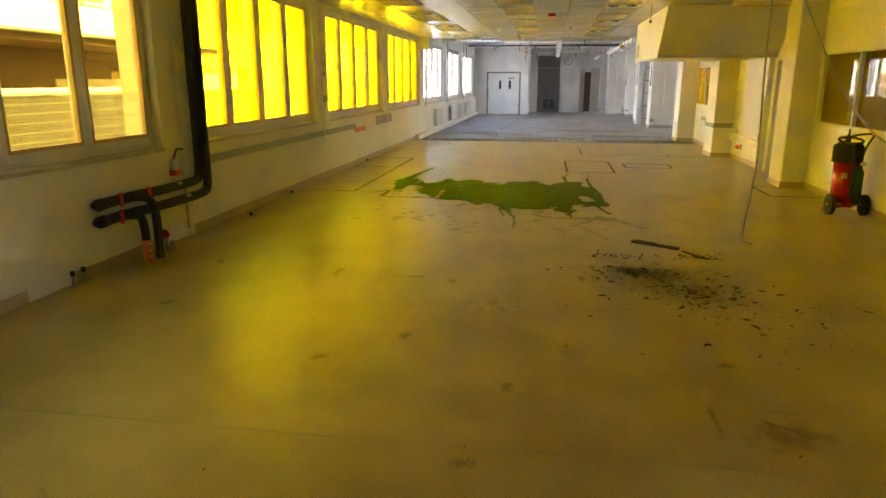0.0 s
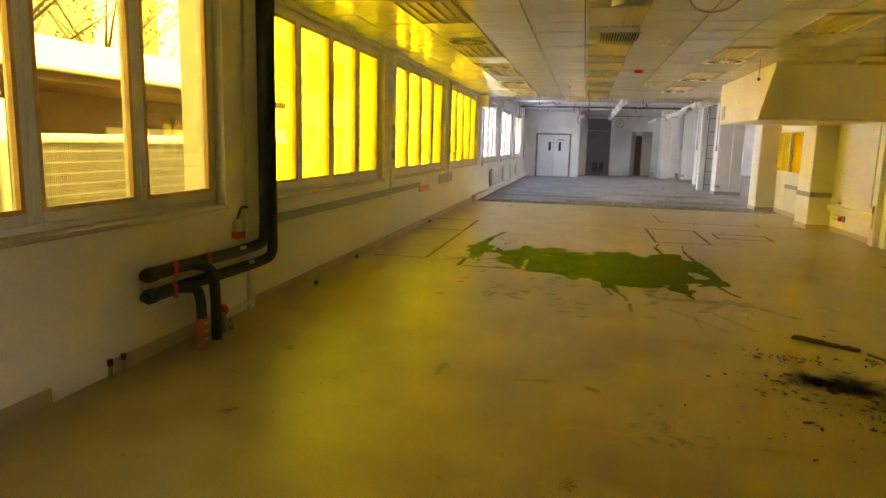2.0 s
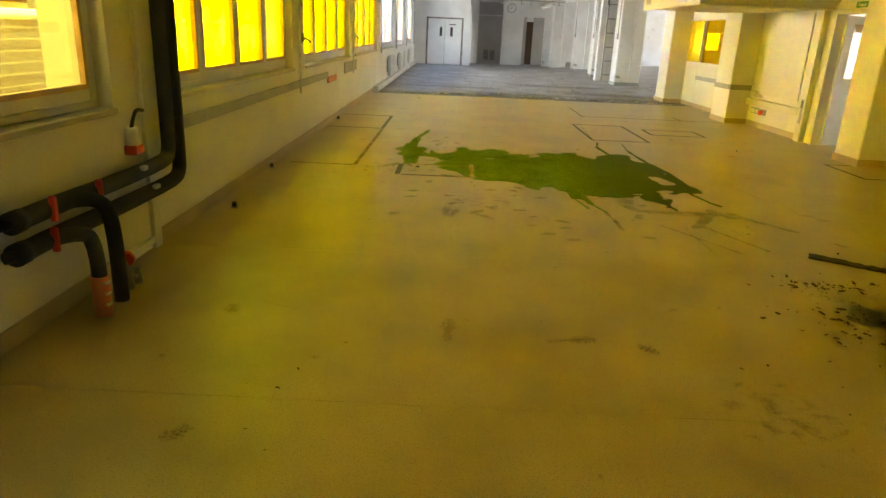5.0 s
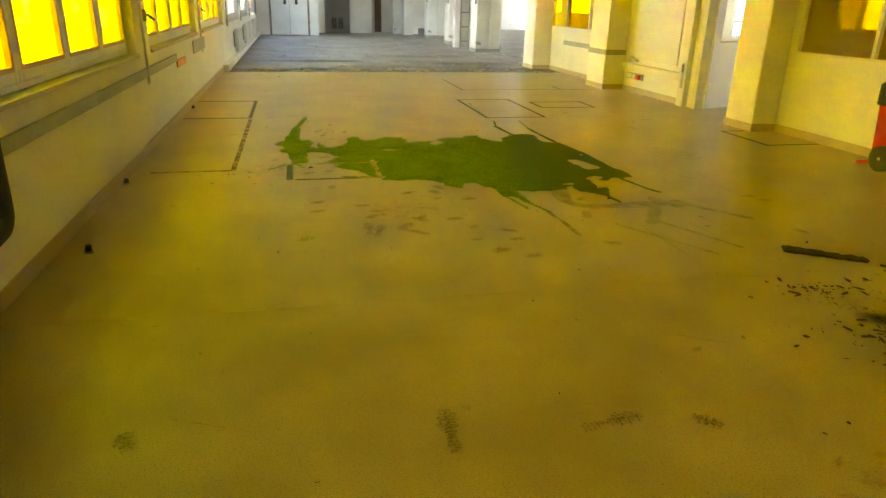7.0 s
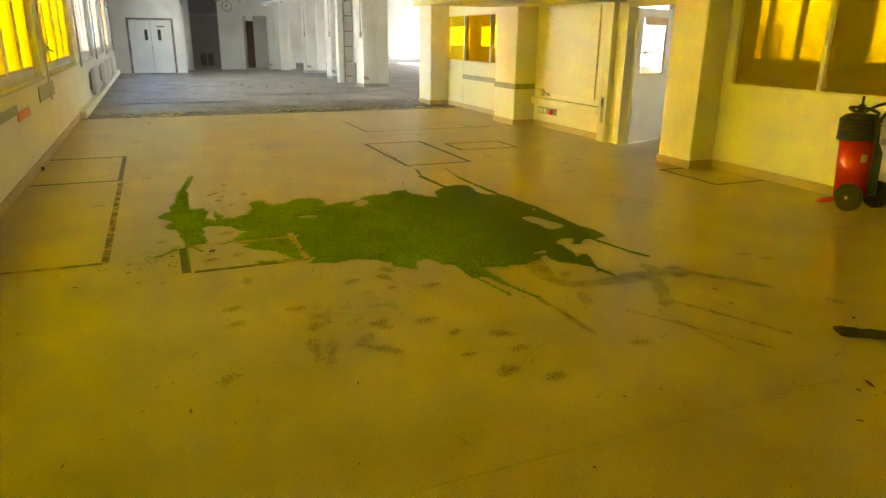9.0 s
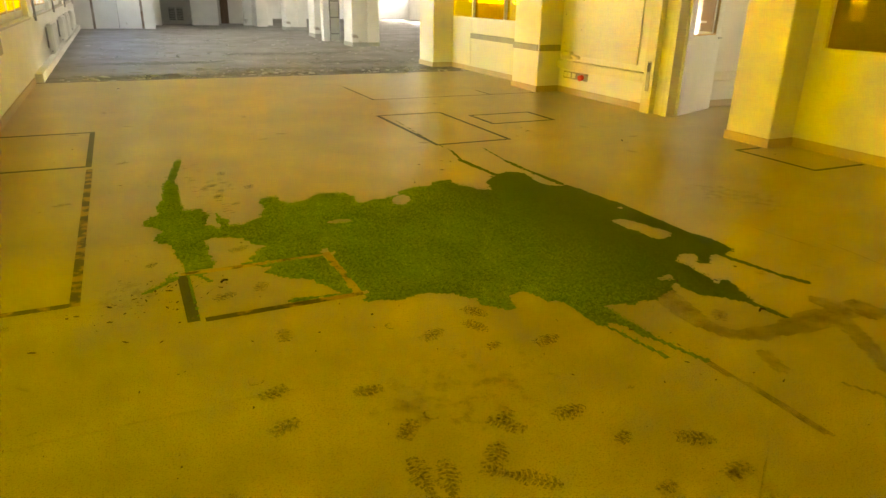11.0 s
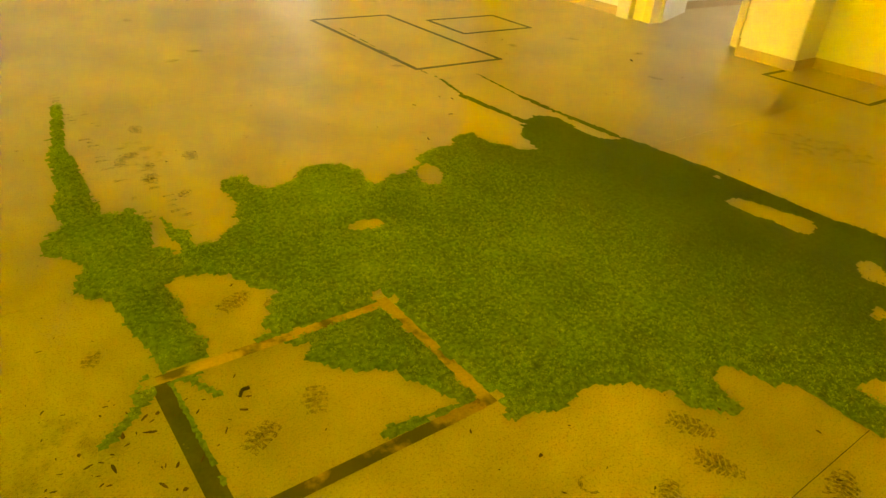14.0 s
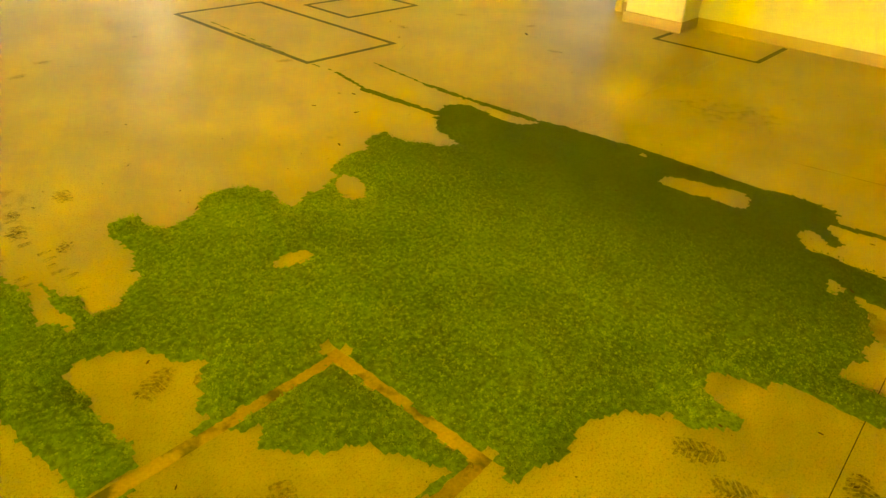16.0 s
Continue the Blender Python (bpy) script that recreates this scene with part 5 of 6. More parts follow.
def moss_material(name, dark, light, rough):
    m = bpy.data.materials.new(name)
    n, l, p = nodes_of(m)
    geo = n.new("ShaderNodeNewGeometry")
    a, b, c = (n.new("ShaderNodeTexNoise") for _ in range(3))
    for t, s, d in ((a, 2.2, 5), (b, 55, 6), (c, 190, 3)):
        t.inputs["Scale"].default_value, t.inputs["Detail"].default_value = s, d
        l.new(geo.outputs["Position"], t.inputs["Vector"])
    mix = n.new("ShaderNodeMath")
    mix.operation = "MULTIPLY_ADD"
    mix.inputs[1].default_value = 0.3
    l.new(a.outputs[0], mix.inputs[0])
    half = n.new("ShaderNodeMath")
    half.operation = "MULTIPLY"
    half.inputs[1].default_value = 0.7
    l.new(b.outputs[0], half.inputs[0])
    l.new(half.outputs[0], mix.inputs[2])
    r = n.new("ShaderNodeValToRGB")
    r.color_ramp.elements[0].position, r.color_ramp.elements[1].position = 0.38, 0.62
    r.color_ramp.elements[0].color, r.color_ramp.elements[1].color = (*dark, 1), (*light, 1)
    l.new(mix.outputs[0], r.inputs[0])
    # the slick film towards the room's middle is darker than the cushions
    sx, mr, ad = n.new("ShaderNodeSeparateXYZ"), n.new("ShaderNodeMapRange"), n.new("ShaderNodeMath")
    l.new(geo.outputs["Position"], sx.inputs[0])
    l.new(sx.outputs["X"], ad.inputs[0])
    l.new(a.outputs[0], ad.inputs[1])
    mr.inputs[1].default_value, mr.inputs[2].default_value, mr.inputs[4].default_value = 0.2, 1.1, 0.8
    l.new(ad.outputs[0], mr.inputs[0])
    wet = n.new("ShaderNodeMix")
    wet.data_type = "RGBA"
    l.new(mr.outputs[0], wet.inputs[0])
    l.new(r.outputs[0], wet.inputs[6])
    wet.inputs[7].default_value = (0.07, 0.1, 0.01, 1)
    l.new(wet.outputs[2], p.inputs["Base Color"])
    p.inputs["Roughness"].default_value, p.inputs["Specular IOR Level"].default_value = rough, 0.2
    bp = n.new("ShaderNodeBump")
    bp.inputs["Strength"].default_value, bp.inputs["Distance"].default_value = 0.9, 0.012
    l.new(c.outputs[0], bp.inputs["Height"])
    l.new(bp.outputs[0], p.inputs["Normal"])
    return m


MOSS = moss_material("green_moss", (0.095, 0.16, 0.012), (0.21, 0.32, 0.03), 0.8)
TUFT = moss_material("moss_tufts", (0.15, 0.23, 0.02), (0.34, 0.46, 0.07), 0.75)
moss_me.materials.append(MOSS)
moss = tagged(new("moss_patch", moss_me), "spreading patch of green moss and algae on the floor", "moss", kind="stuff")
tv, tf = [], []
keys = list(ins)
for _ in range(150000):
    i, j = random.choice(keys)
    x, y = X0 + (i + random.random()) * CELL, Y0 + (j + random.random()) * CELL
    if ins[i, j] < 0.018 or random.random() < 0.1 + 0.9 * smoothness(x, y):
        continue
    if noise.noise((x * 6, y * 6, 2)) < -0.15 and random.random() < 0.7:
        continue
    a, s, z = random.uniform(0, 6.28), random.uniform(0.002, 0.0065), random.uniform(0.006, 0.02)
    k = len(tv)
    for q in range(3):
        tv.append((x + s * math.cos(a + q * 2.09), y + s * math.sin(a + q * 2.09), z + random.uniform(-0.004, 0.005)))
    tf.append((k, k + 1, k + 2))
tuft_me = bpy.data.meshes.new("moss_tufts")
tuft_me.from_pydata(tv, [], tf)
tuft_me.materials.append(TUFT)
tuft = tagged(new("moss_tufts", tuft_me), "small bright leafy tufts of moss", kind="stuff")
tuft.parent = moss

# thin brown-green film where the algae dried out
fv, ff, fi = [], [], {}
for i in range(int(2.1 / 0.02)):
    for j in range(int(2.2 / 0.02)):
        x, y = -0.3 + i * 0.02, 7.0 + j * 0.02
        if along(FILM, x, y) > 0 and cover(x, y) < 0.03:
            fi[i, j] = len(fv)
            fv.append((x, y, 0.0011))
for i, j in fi:
    q = [(i, j), (i + 1, j), (i + 1, j + 1), (i, j + 1)]
    if all(k in fi for k in q):
        ff.append([fi[k] for k in q])
film_me = bpy.data.meshes.new("algae_film")
film_me.from_pydata(fv, [], ff)
film_me.materials.append(stain("dried_algae", (0.15, 0.135, 0.02), 9, 0.2, soft=0.45, most=0.6, rim=0.2))
film_ob = tagged(new("algae_film", film_me), "thin dried brown-green algae film", kind="stuff")
film_ob.parent = moss

# ---- dirt on the floor ----
def dirt(name, x, y, rx, ry, rot, mt, label):
    bm = bmesh.new()
    bmesh.ops.create_grid(bm, x_segments=4, y_segments=4, size=1, matrix=Matrix.Diagonal((rx, ry, 1, 1)))
    ob = solid(name, bm, mt, label, "stain")
    ob.matrix_basis = pose(x, y, 0.0012, 0, 0, rot)
    return ob


BROWN = stain("brown_floor_stain", (0.09, 0.045, 0.015), 26, 0.02, soft=0.25, most=0.5)
GREENISH = stain("greenish_floor_stain", (0.16, 0.16, 0.03), 3, 0.3, soft=0.7, most=0.4)
GREY_DIRT = stain("dry_dirt", (0.16, 0.12, 0.06), 11, 0.02, soft=0.3, most=0.6)
dirt("dirt_stain", 1.4, 5.7, 1.5, 1.4, 0, GREENISH, "greenish damp stain round the debris")
dirt("dirt_stain", 1.35, 5.9, 0.75, 0.55, -20, BROWN, "dark brown stain under the debris").location.z = 0.0022
dirt("dirt_stain", 1.0, 6.3, 0.5, 0.2, -30, BROWN, "dark brown smear beside the debris").location.z = 0.0024
dirt("dirt_stain", 1.75, 5.3, 0.6, 0.45, -10, BROWN, "dark brown stain under the debris").location.z = 0.0022
dirt("dirt_stain", 1.55, 3.2, 0.5, 0.32, 25, stain("rust_stain", (0.24, 0.09, 0.025), 8, 0.18, soft=0.45, most=0.7), "rust brown stain on the floor")
dirt("dirt_stain", -2.4, 10.0, 0.6, 0.5, 0, GREY_DIRT, "dry dirt beside the moss")
dirt("dirt_stain", -1.65, 12.0, 0.35, 1.0, 0, GREY_DIRT, "dirty tracks beside the moss")
dirt("dirt_stain", -1.2, 8.5, 1.3, 0.7, 0, GREY_DIRT, "dry dirt where shoes trod")
dirt("dirt_stain", 0.0, 4.9, 0.8, 0.9, 0, GREY_DIRT, "dry dirt on the floor")
dirt("dirt_stain", 2.2, 10.2, 0.9, 1.3, 10, GREY_DIRT, "dry dirt on the floor")

smear = random.Random(12)
for k in range(16):
    dirt("dirt_smear", smear.gauss(1.45, 0.4), smear.gauss(5.7, 0.42), smear.uniform(0.12, 0.34), smear.uniform(0.03, 0.09), smear.uniform(-35, 10), BROWN, "brown rotten smear among the debris").location.z = 0.0026 + 0.0001 * k
db = bmesh.new()
CLUMPS = [(1.15, 5.96, 0.26, 0.12), (1.55, 5.36, 0.2, 0.15), (1.8, 6.62, 0.12, 0.07), (1.35, 5.7, 0.3, 0.2), (1.05, 6.55, 0.16, 0.08), (1.45, 5.7, 0.55, 0.5), (1.9, 5.1, 0.45, 0.4)]
for k in range(1500):
    if k < 860:
        cx, cy, sx_, sy_ = CLUMPS[(0, 1, 1, 0, 2, 5, 5, 3, 4, 6)[k % 10]]
        x, y = random.gauss(cx, sx_), random.gauss(cy, sy_)
    elif k < 940:
        x, y = random.gauss(-2.25, 0.18), random.gauss(9.95, 0.16)
    elif k < 1240:
        x, y = random.uniform(-2.7, 1.2), random.uniform(7.5, 12.5)
    else:
        x, y = random.uniform(-3.0, 4.0), random.uniform(1.0, 18.0)
    s = random.choice((0.003, 0.004, 0.005, 0.005, 0.006, 0.007, 0.009, 0.013)) * (1 if k < 860 else 0.55)
    v = bmesh.ops.create_icosphere(db, subdivisions=1, radius=s, matrix=Matrix.Translation((x, y, s * 0.35)) @ Matrix.Rotation(random.uniform(0, 3), 4, "Z") @ Matrix.Diagonal((random.uniform(0.8, 3.4), random.uniform(0.5, 0.9), 0.4, 1)))["verts"]
    for q in v:
        q.co += Vector([random.uniform(-0.25, 0.25) * s for _ in range(3)])
solid("floor_debris", db, surface("rotten_scraps", (0.035, 0.022, 0.01), (0.15, 0.09, 0.035), 9, 0.85, 0.1, 0.4, 60), "dark crumbs and rotten scraps scattered on the floor", "debris", "stuff")
rs = bmesh.new()
N = 22
for k in range(N):
    t = k / (N - 1)
    x, y = 1.26 + 0.42 * t, 7.2 - 0.3 * t
    w = 0.05 * (1 - 0.35 * t) + random.uniform(-0.008, 0.008)
    for s in (-1, 1):
        for z in (0.003, 0.018 + random.uniform(-0.004, 0.006)):
            rs.verts.new((x + s * w * 0.55, y + s * w, z))
rs.verts.ensure_lookup_table()
for k in range(N - 1):
    a, b = 4 * k, 4 * k + 4
    for p, q in ((0, 1), (1, 3), (3, 2), (2, 0)):
        rs.faces.new((rs.verts[a + p], rs.verts[a + q], rs.verts[b + q], rs.verts[b + p]))
bmesh.ops.recalc_face_normals(rs, faces=rs.faces)
solid("rubber_strip", rs, CHUNK, "torn strip of black rubber lying on the floor", "strip")
solid("rubber_scrap", tube(((1.7, 6.82, 0.009), (1.78, 6.68, 0.009), (1.83, 6.58, 0.009), (1.9, 6.55, 0.009)), 0.009, 6), CHUNK, "thin torn rubber scrap on the floor", "scrap")

# shoe prints
PRINT = stain("shoe_print_dirt", (0.13, 0.085, 0.022), 60, 0.16, soft=0.28, most=0.62, rim=0.08)


def half_width(u):
    return 0.034 + 0.014 * math.exp(-((u - 0.06) / 0.06) ** 2) - 0.018 * math.exp(-((u + 0.035) / 0.03) ** 2)


def tread(u0, u1, rows, skew, seed, spine=0.12):
    """Chevron bars of a worn sole, held together by the rib along its middle."""
    rnd, bm = random.Random(seed), bmesh.new()
    step, last = (u1 - u0) / rows, None
    for i in range(rows):
        u = u0 + (i + 0.5) * step
        h = half_width(u) * min(1, 5.5 * math.sqrt(max(0.02, 0.147 - abs(u))))
        ends = (-h * rnd.uniform(0.7, 1.05), -h * spine, h * spine, h * rnd.uniform(0.7, 1.05))
        low, top = [[bm.verts.new((v, u + d * step * rnd.uniform(0.34, 0.44) - skew * abs(v), 0)) for v in ends] for d in (-1, 1)]
        for j in range(3):
            bm.faces.new((low[j], low[j + 1], top[j + 1], top[j]))
        if last:
            bm.faces.new((last[1], last[2], low[2], low[1]))
        last = top
    return bm


def heel_arc(seed):
    """The dirty rim of a heel."""
    rnd, bm = random.Random(seed), bmesh.new()
    rims = []
    for k in range(11):
        a, f = math.pi * k / 10, rnd.uniform(0.62, 0.8)
        rims.append([bm.verts.new((0.036 * g * math.cos(a), -0.1 - 0.042 * g * math.sin(a), 0)) for g in (1, f)])
    for p, q in zip(rims, rims[1:]):
        bm.faces.new((p[0], q[0], q[1], p[1]))
    return bm


PRINTS = [("whole shoe print with a barred tread on the floor", tread(-0.14, 0.145, 14, 0.35, 1)), ("print of a shoe's front tread on the floor", tread(-0.01, 0.14, 8, 0.45, 3)),
          ("short row of bars from a heel on the floor", tread(-0.14, -0.05, 4, 0.1, 4)), ("curved rim of a heel printed on the floor", heel_arc(5)),
          ("smudged partial shoe print on the floor", tread(0.0, 0.13, 5, 0.15, 7, 0.3)), ("ribbed shoe print with cross bars on the floor", tread(-0.02, 0.14, 6, 0.0, 8, 0.2))]
PRINTS = [(label, mesh_of("shoe_print", bm, PRINT)) for label, bm in PRINTS]
# x, y, turn and kind of each print
STEPS = [(-1.48, 5.59, 3, 0), (-1.53, 8.06, 3, 0), (-0.75, 7.47, 75, 1), (-1.28, 8.05, 40, 1), (-0.57, 7.34, 80, 4), (-1.77, 7.7, 60, 3), (-0.82, 9.17, 150, 1), (-0.88, 9.03, 160, 1), (-1.13, 9.12, 100, 3), (-1.14, 8.95, 60, 1),
         (-0.78, 8.81, 70, 2), (-0.67, 8.71, 75, 1), (-1.25, 8.43, 75, 3), (-1.16, 8.28, 140, 5), (-1.01, 8.33, 60, 2), (-0.91, 8.2, 85, 1), (-0.68, 8.04, 60, 2), (-0.57, 7.91, 120, 1), (-0.71, 7.73, 85, 2), (-0.58, 7.68, 85, 4)]
SMUDGES = [(-1.46, 8.01, 15, 0), (-1.22, 7.96, 130, 0), (-1.89, 9.0, 20, 3), (-1.94, 8.52, 70, 4), (-1.51, 8.3, 40, 4), (-1.74, 9.18, 10, 4), (-2.2, 10.46, 30, 2), (-1.75, 9.78, 25, 4), (-1.35, 9.68, 150, 5), (-1.98, 9.75, 60, 4),
           (-0.82, 5.53, 80, 0), (-0.49, 5.5, 130, 4), (-1.79, 10.43, 60, 1), (-1.65, 10.4, 130, 4), (-1.45, 11.8, 10, 4), (-1.62, 11.9, 30, 2), (-1.78, 12.0, 5, 2), (-1.72, 11.6, 15, 4), (-1.55, 11.5, 40, 2), (-1.6, 12.3, 10, 4)]
STEPS += SMUDGES
walker = random.Random(5)
STEPS += [(walker.uniform(-2.8, 2.0), walker.uniform(2.6, 9.2), walker.uniform(0, 360), 4) for _ in range(16)] + [(walker.uniform(-2.9, 3.4), walker.uniform(11.6, 16.0), walker.uniform(0, 360), 4) for _ in range(16)]
for x, y, r, k in STEPS:
    ob = tagged(new("shoe_print", PRINTS[k][1]), PRINTS[k][0], "shoe print", "shoe prints")
    ob.matrix_basis = pose(x, y, 0.0016 + 0.0001 * int(r % 7), 0, 0, -r)

# wheel tracks beside the moss
TRACK = stain("wheel_track_dirt", (0.17, 0.12, 0.03), 30, 0.12, soft=0.35, most=0.6, rim=0.1)
roll = random.Random(21)
for x0, x1, y0, y1 in ((-1.82, -1.9, 11.2, 13.5), (-1.68, -1.78, 11.1, 12.9)):
    tb = bmesh.new()
    n_ = int((y1 - y0) / 0.055)
    for i in range(n_):
        t = i / n_
        if roll.random() < 0.25 + 0.4 * t:
            continue
        x, y, w, h = x0 + (x1 - x0) * t + roll.uniform(-0.01, 0.01), y0 + (y1 - y0) * t, roll.uniform(0.015, 0.035), roll.uniform(0.008, 0.016)
        tb.faces.new([tb.verts.new(q) for q in ((x - w, y - h, 0), (x + w, y - h * 0.6, 0), (x + w * 0.8, y + h, 0), (x - w * 0.9, y + h, 0))])
    solid("wheel_track", tb, TRACK, "row of brown tread marks from a rolling wheel", "track", "stuff").location.z = 0.0014

# scuffs and drag marks
def drag(x0, y0, x1, y1, w, label="long drag mark scraped along the floor"):
    ob = dirt("drag_mark", (x0 + x1) / 2, (y0 + y1) / 2, math.hypot(x1 - x0, y1 - y0) / 2 * 1.25, w, math.degrees(math.atan2(y1 - y0, x1 - x0)), DRAG, label)
    ob.location.z = 0.0009


DRAG = stain("drag_dirt", (0.15, 0.12, 0.04), 9, 0.32, soft=0.7, most=0.5)
drag(0.53, 8.1, 0.535, 6.8, 0.022)
drag(0.91, 8.1, 1.0, 7.3, 0.018)
drag(1.06, 8.3, 1.2, 7.5, 0.02)
drag(1.95, 9.7, 1.77, 7.9, 0.016)
drag(1.58, 10.1, 1.82, 8.6, 0.014)
drag(1.22, 3.6, 1.22, 3.0, 0.04)
drag(1.36, 3.4, 1.7, 3.15, 0.025)
drag(1.45, 3.45, 1.75, 3.4, 0.02)
drag(-1.2, 7.15, -1.1, 6.9, 0.02)
SCUFF = stain("scuff_mark", (0.2, 0.14, 0.055), 22, 0.2, soft=0.5, most=0.5)
for k in range(80):
    x, y = walker.uniform(-3.0, 3.6), walker.uniform(1.6, 17.0)
    long_ = k % 9 == 0
    dirt("scuff_mark", x, y, walker.uniform(0.2, 0.5) if long_ else walker.uniform(0.04, 0.12), 0.012 if long_ else walker.uniform(0.02, 0.06), walker.uniform(0, 180), SCUFF, "brown scuff mark on the vinyl floor").location.z = 0.0007 + 0.00001 * k

for x, y, r in ((-1.9, 9.98, 40), (0.6, 8.55, 10), (2.75, 12.3, 70), (-2.35, 18.2, 0), (1.4, 4.3, 20)):
    sb_ = tube(((x - 0.022, y, 0.007), (x, y + 0.006, 0.012), (x + 0.014, y + 0.002, 0.008), (x + 0.024, y - 0.006, 0.006)), 0.006, 6, 2)
    bmesh.ops.rotate(sb_, cent=(x, y, 0), matrix=Matrix.Rotation(radians(r), 3, "Z"), verts=sb_.verts)
    solid("dark_scrap", sb_, CHUNK, "small dark curled scrap on the floor", "scrap", group="floor scraps")

# ---- outside ----
# concrete darkened: the main building's shade is put into its colour
YARD_WALL = surface("shade_darkened_concrete", (0.3, 0.28, 0.23), (0.42, 0.39, 0.32), 0.9, 0.85, 0.05, 0.1, 30, spots=(0.22, 0.2, 0.15), spot_scale=2)
COPPER = surface("brown_copper", (0.3, 0.15, 0.08), (0.4, 0.22, 0.12), 3, 0.5, 0.1, 0.05, 60)
setting("ground", boxes((-400, 400, -400, 400, -3.3, -3.2)), GRAVEL, "grey yard ground", "ground")
bl = thing("opposite_building", (-16, 30, -3.2), "pale rendered building with a row of windows across the yard", "building")
part("wall", boxes((-22, -15, 19, 190, -3.2, 9)), FACADE, bl)
part("roof", boxes((-22.5, -14.4, 18.5, 190.5, 9, 9.4)), ROOFING, bl)
for i in range(14):
    for z in (0.5, 4.2):
        w = part("window", boxes((-15.0, -14.95, 20.4 + i * 3.6, 22 + i * 3.6, z, z + 1.8)), SHED, bl)
        part("sill", boxes((-15.0, -14.85, 20.3 + i * 3.6, 22.1 + i * 3.6, z - 0.12, z)), ROOFING, w)
sh = thing("terrace_shed", (-10.5, 10, -3.2), "low dark shed with a pale projecting roof", "shed")
part("wall", boxes((-13, -10, -12, 17.0, -3.2, 2.29)), SHED, sh)
rf = bmesh.new()
rv = [rf.verts.new((x, y, z)) for y in (-12.5, 17.2) for x, z in ((-7.9, 2.45), (-7.9, 2.6), (-10.2, 3.3), (-10.2, 3.1))]
for q in ((0, 1, 2, 3), (7, 6, 5, 4), (0, 4, 5, 1), (1, 5, 6, 2), (2, 6, 7, 3), (3, 7, 4, 0)):
    rf.faces.new([rv[i] for i in q])
bmesh.ops.recalc_face_normals(rf, faces=rf.faces)
part("roof", rf, ROOFING, sh, "pale sheet roof")
part("soffit", boxes((-10.6, -8.0, -12.4, 17.1, 2.3, 2.44)), SHED, sh, "dark brown soffit")
part("gutter", rods(((-7.84, -12.5, 2.47), (-7.84, 17.2, 2.47), 0.06)), ROOFING, sh)
part("glazing", boxes((-10.02, -9.96, 13, 16, 0.4, 1.7)), FACADE, sh, "pale window band")
for i in range(6):
    part("post", boxes((-8.1, -7.98, -10 + i * 4.6, -9.88 + i * 4.6, -3.2, 2.45)), ROOFING, sh)
tr_ = thing("terrace", (-6, 10, 0), "concrete walkway outside the windows", "terrace", kind="structure")
part("deck", boxes((-6.6, -3.95, -8, 44, 0.1, 0.3)), FACADE, tr_)
part("support", boxes((-6.4, -6.2, -8, 44, -3.2, 0.1)), FACADE, tr_)
sb = thing("stair_block", (-8, 3, -3.2), "plain concrete stair block, colour darkened for shade, with a copper coping and a downpipe", "building")
part("wall", boxes((-9.4, -6.4, -6, 6.9, -3.2, 1.93), bevel=0.01), YARD_WALL, sb)
part("upper_wall", boxes((-9.4, -6.75, -6, 6.7, 1.93, 4.2)), YARD_WALL, sb)
part("coping", boxes((-6.76, -6.34, -6, 6.95, 1.932, 1.98), bevel=0.008), COPPER, sb, "brown copper coping")
part("downpipe", rods(((-6.42, 6.98, -3.2), (-6.42, 6.98, 1.9), 0.055)), ROOFING, sb, "white downpipe")
rl = thing("balcony_railing", (-6.4, 10, 0.3), "pale metal railing with thin horizontal bars outside the windows", "railing")
part("top_rail", boxes((-6.45, -6.35, 7.1, 40, 1.46, 1.56), bevel=0.01), ROOFING, rl)
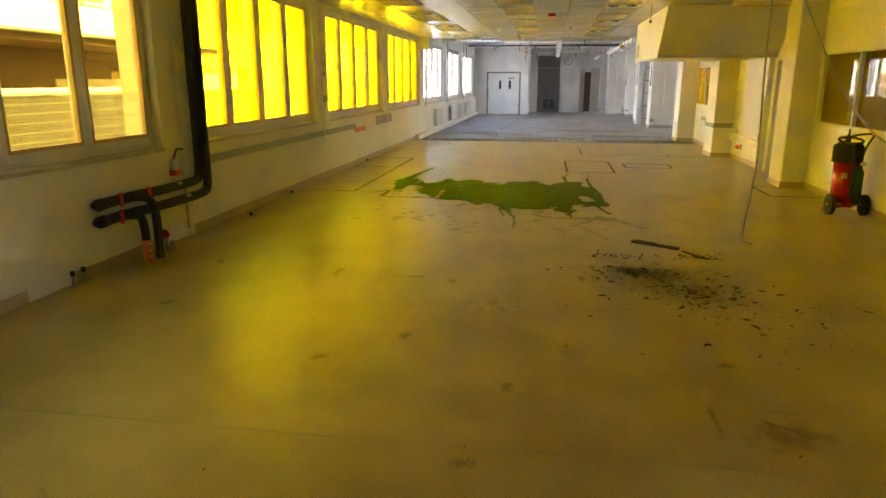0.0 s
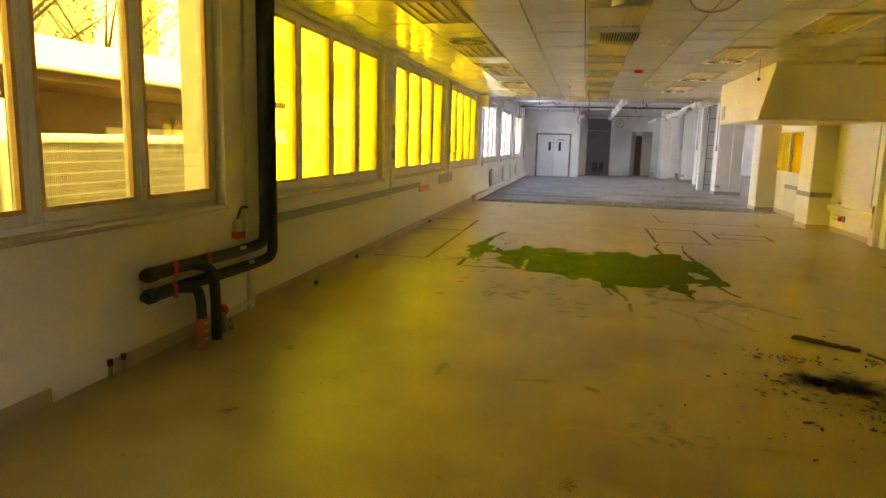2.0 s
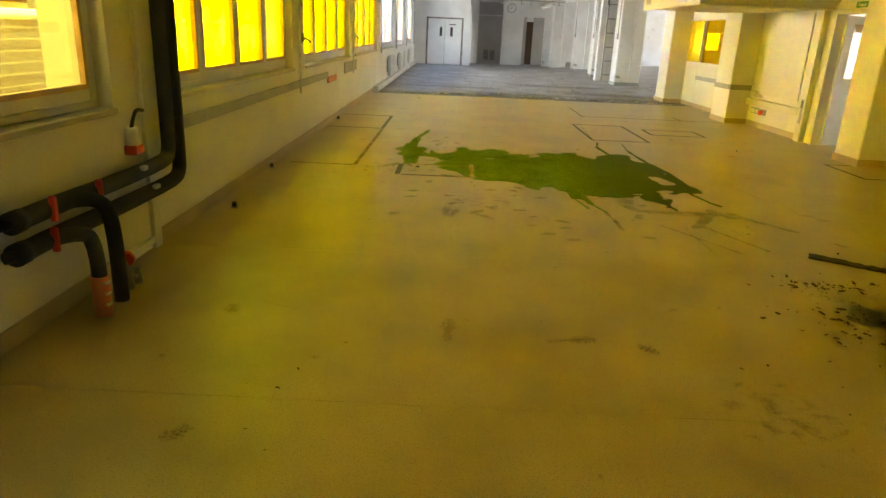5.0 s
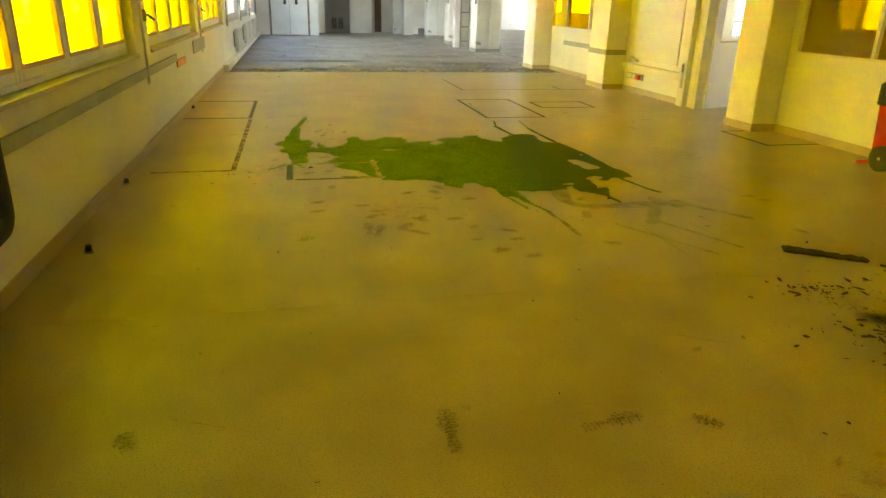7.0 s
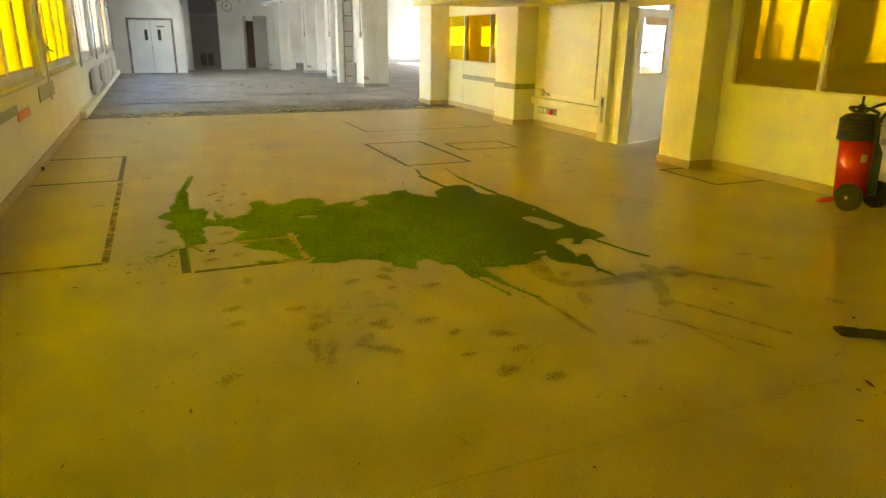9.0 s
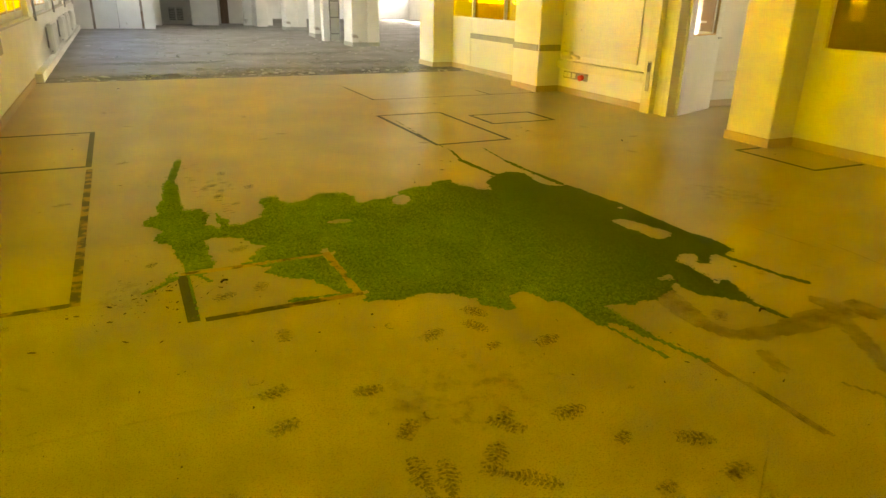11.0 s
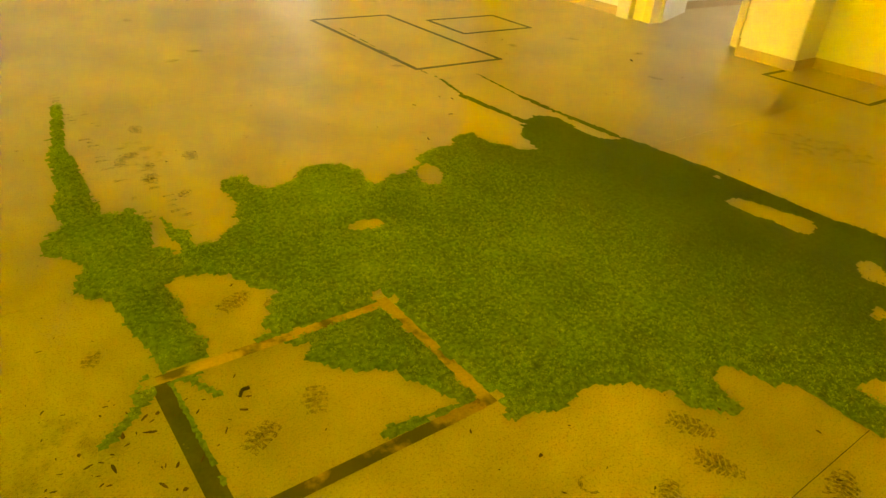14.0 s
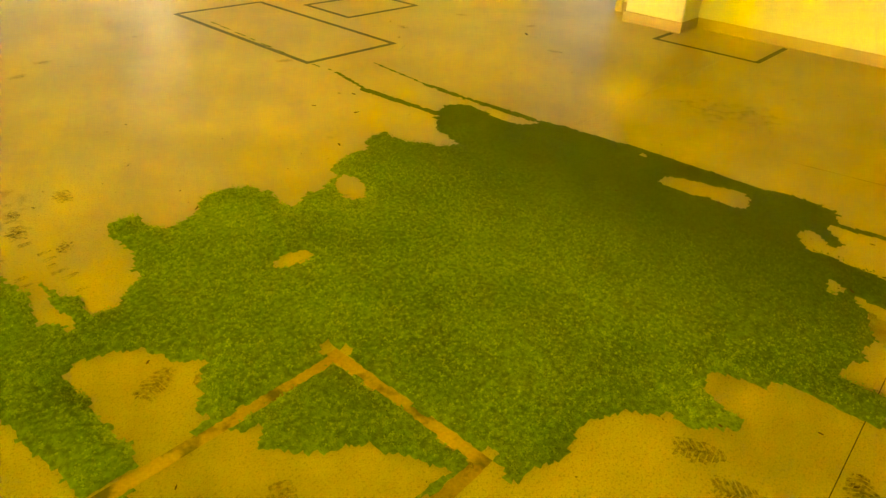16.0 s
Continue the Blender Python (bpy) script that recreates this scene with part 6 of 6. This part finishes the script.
for i in range(18):
    y = 7.16 + i * 1.9
    part("post", boxes((-6.43, -6.37, y - 0.03, y + 0.03, 0.3, 1.45)), ROOFING, rl)
for i in range(9):
    z = 0.36 + i * 0.125
    part("bar", rods(((-6.4, 7.1, z), (-6.4, 40, z), 0.009), seg=6), ROOFING, rl)
wires = bmesh.new()
for i in range(420):
    y = 7.12 + i * 0.03
    block(wires, -6.394, -6.389, y, y + 0.005, 0.32, 1.45)
tagged(part("upright_wires", wires, ROOFING, rl, "thin pale upright wires"), kind="stuff")
scr = thing("reed_screen", (-6.52, 10, 0.3), "brown slatted reed screen tied behind the railing", "screen")
msh = bmesh.new()
for i in range(410):
    y = 7.1 + i * 0.01
    block(msh, -6.53, -6.515 + 0.004 * (i % 3), y, y + 0.0085, 0.3, 1.42 + 0.006 * (i % 5))
tagged(part("slats", msh, WOOD, scr), kind="stuff")


def tree(x, y, h, seed):
    rnd = random.Random(seed)
    t = thing("tree", (x, y, -3.2), "leafy tree behind the shed", "tree", "yard trees")
    tk = bmesh.new()
    rod(tk, (x, y, -3.2), (x + 0.2, y, h * 0.5), 0.28, 0.16)
    tips = []
    for k in range(14):
        a, z = rnd.uniform(0, 6.28), rnd.uniform(0.15, 0.5) * h
        e = Vector((x + math.cos(a) * rnd.uniform(1, 3), y + math.sin(a) * rnd.uniform(1, 3), z + rnd.uniform(1, h * 0.45)))
        rod(tk, (x + 0.1, y, z), e, 0.05, 0.012, 7)
        tips.append(e)
    part("trunk", tk, BARK, t)
    v, f = [], []
    for _ in range(1500):
        e = rnd.choice(tips)
        c = e + Vector([rnd.gauss(0, 0.75) for _ in range(3)])
        s, k = rnd.uniform(0.04, 0.09), len(v)
        for _ in range(3):
            v.append(c + Vector([rnd.uniform(-s, s) for _ in range(3)]))
        f.append((k, k + 1, k + 2))
    me = bpy.data.meshes.new("crown")
    me.from_pydata(v, [], f)
    me.materials.append(LEAF)
    c = new("crown", me)
    c.parent = t
    c.matrix_parent_inverse = Matrix.Translation(-t.matrix_basis.translation)


tree(-13.6, 14.6, 8.5, 1)
tree(-13.4, 17.3, 7.0, 2)
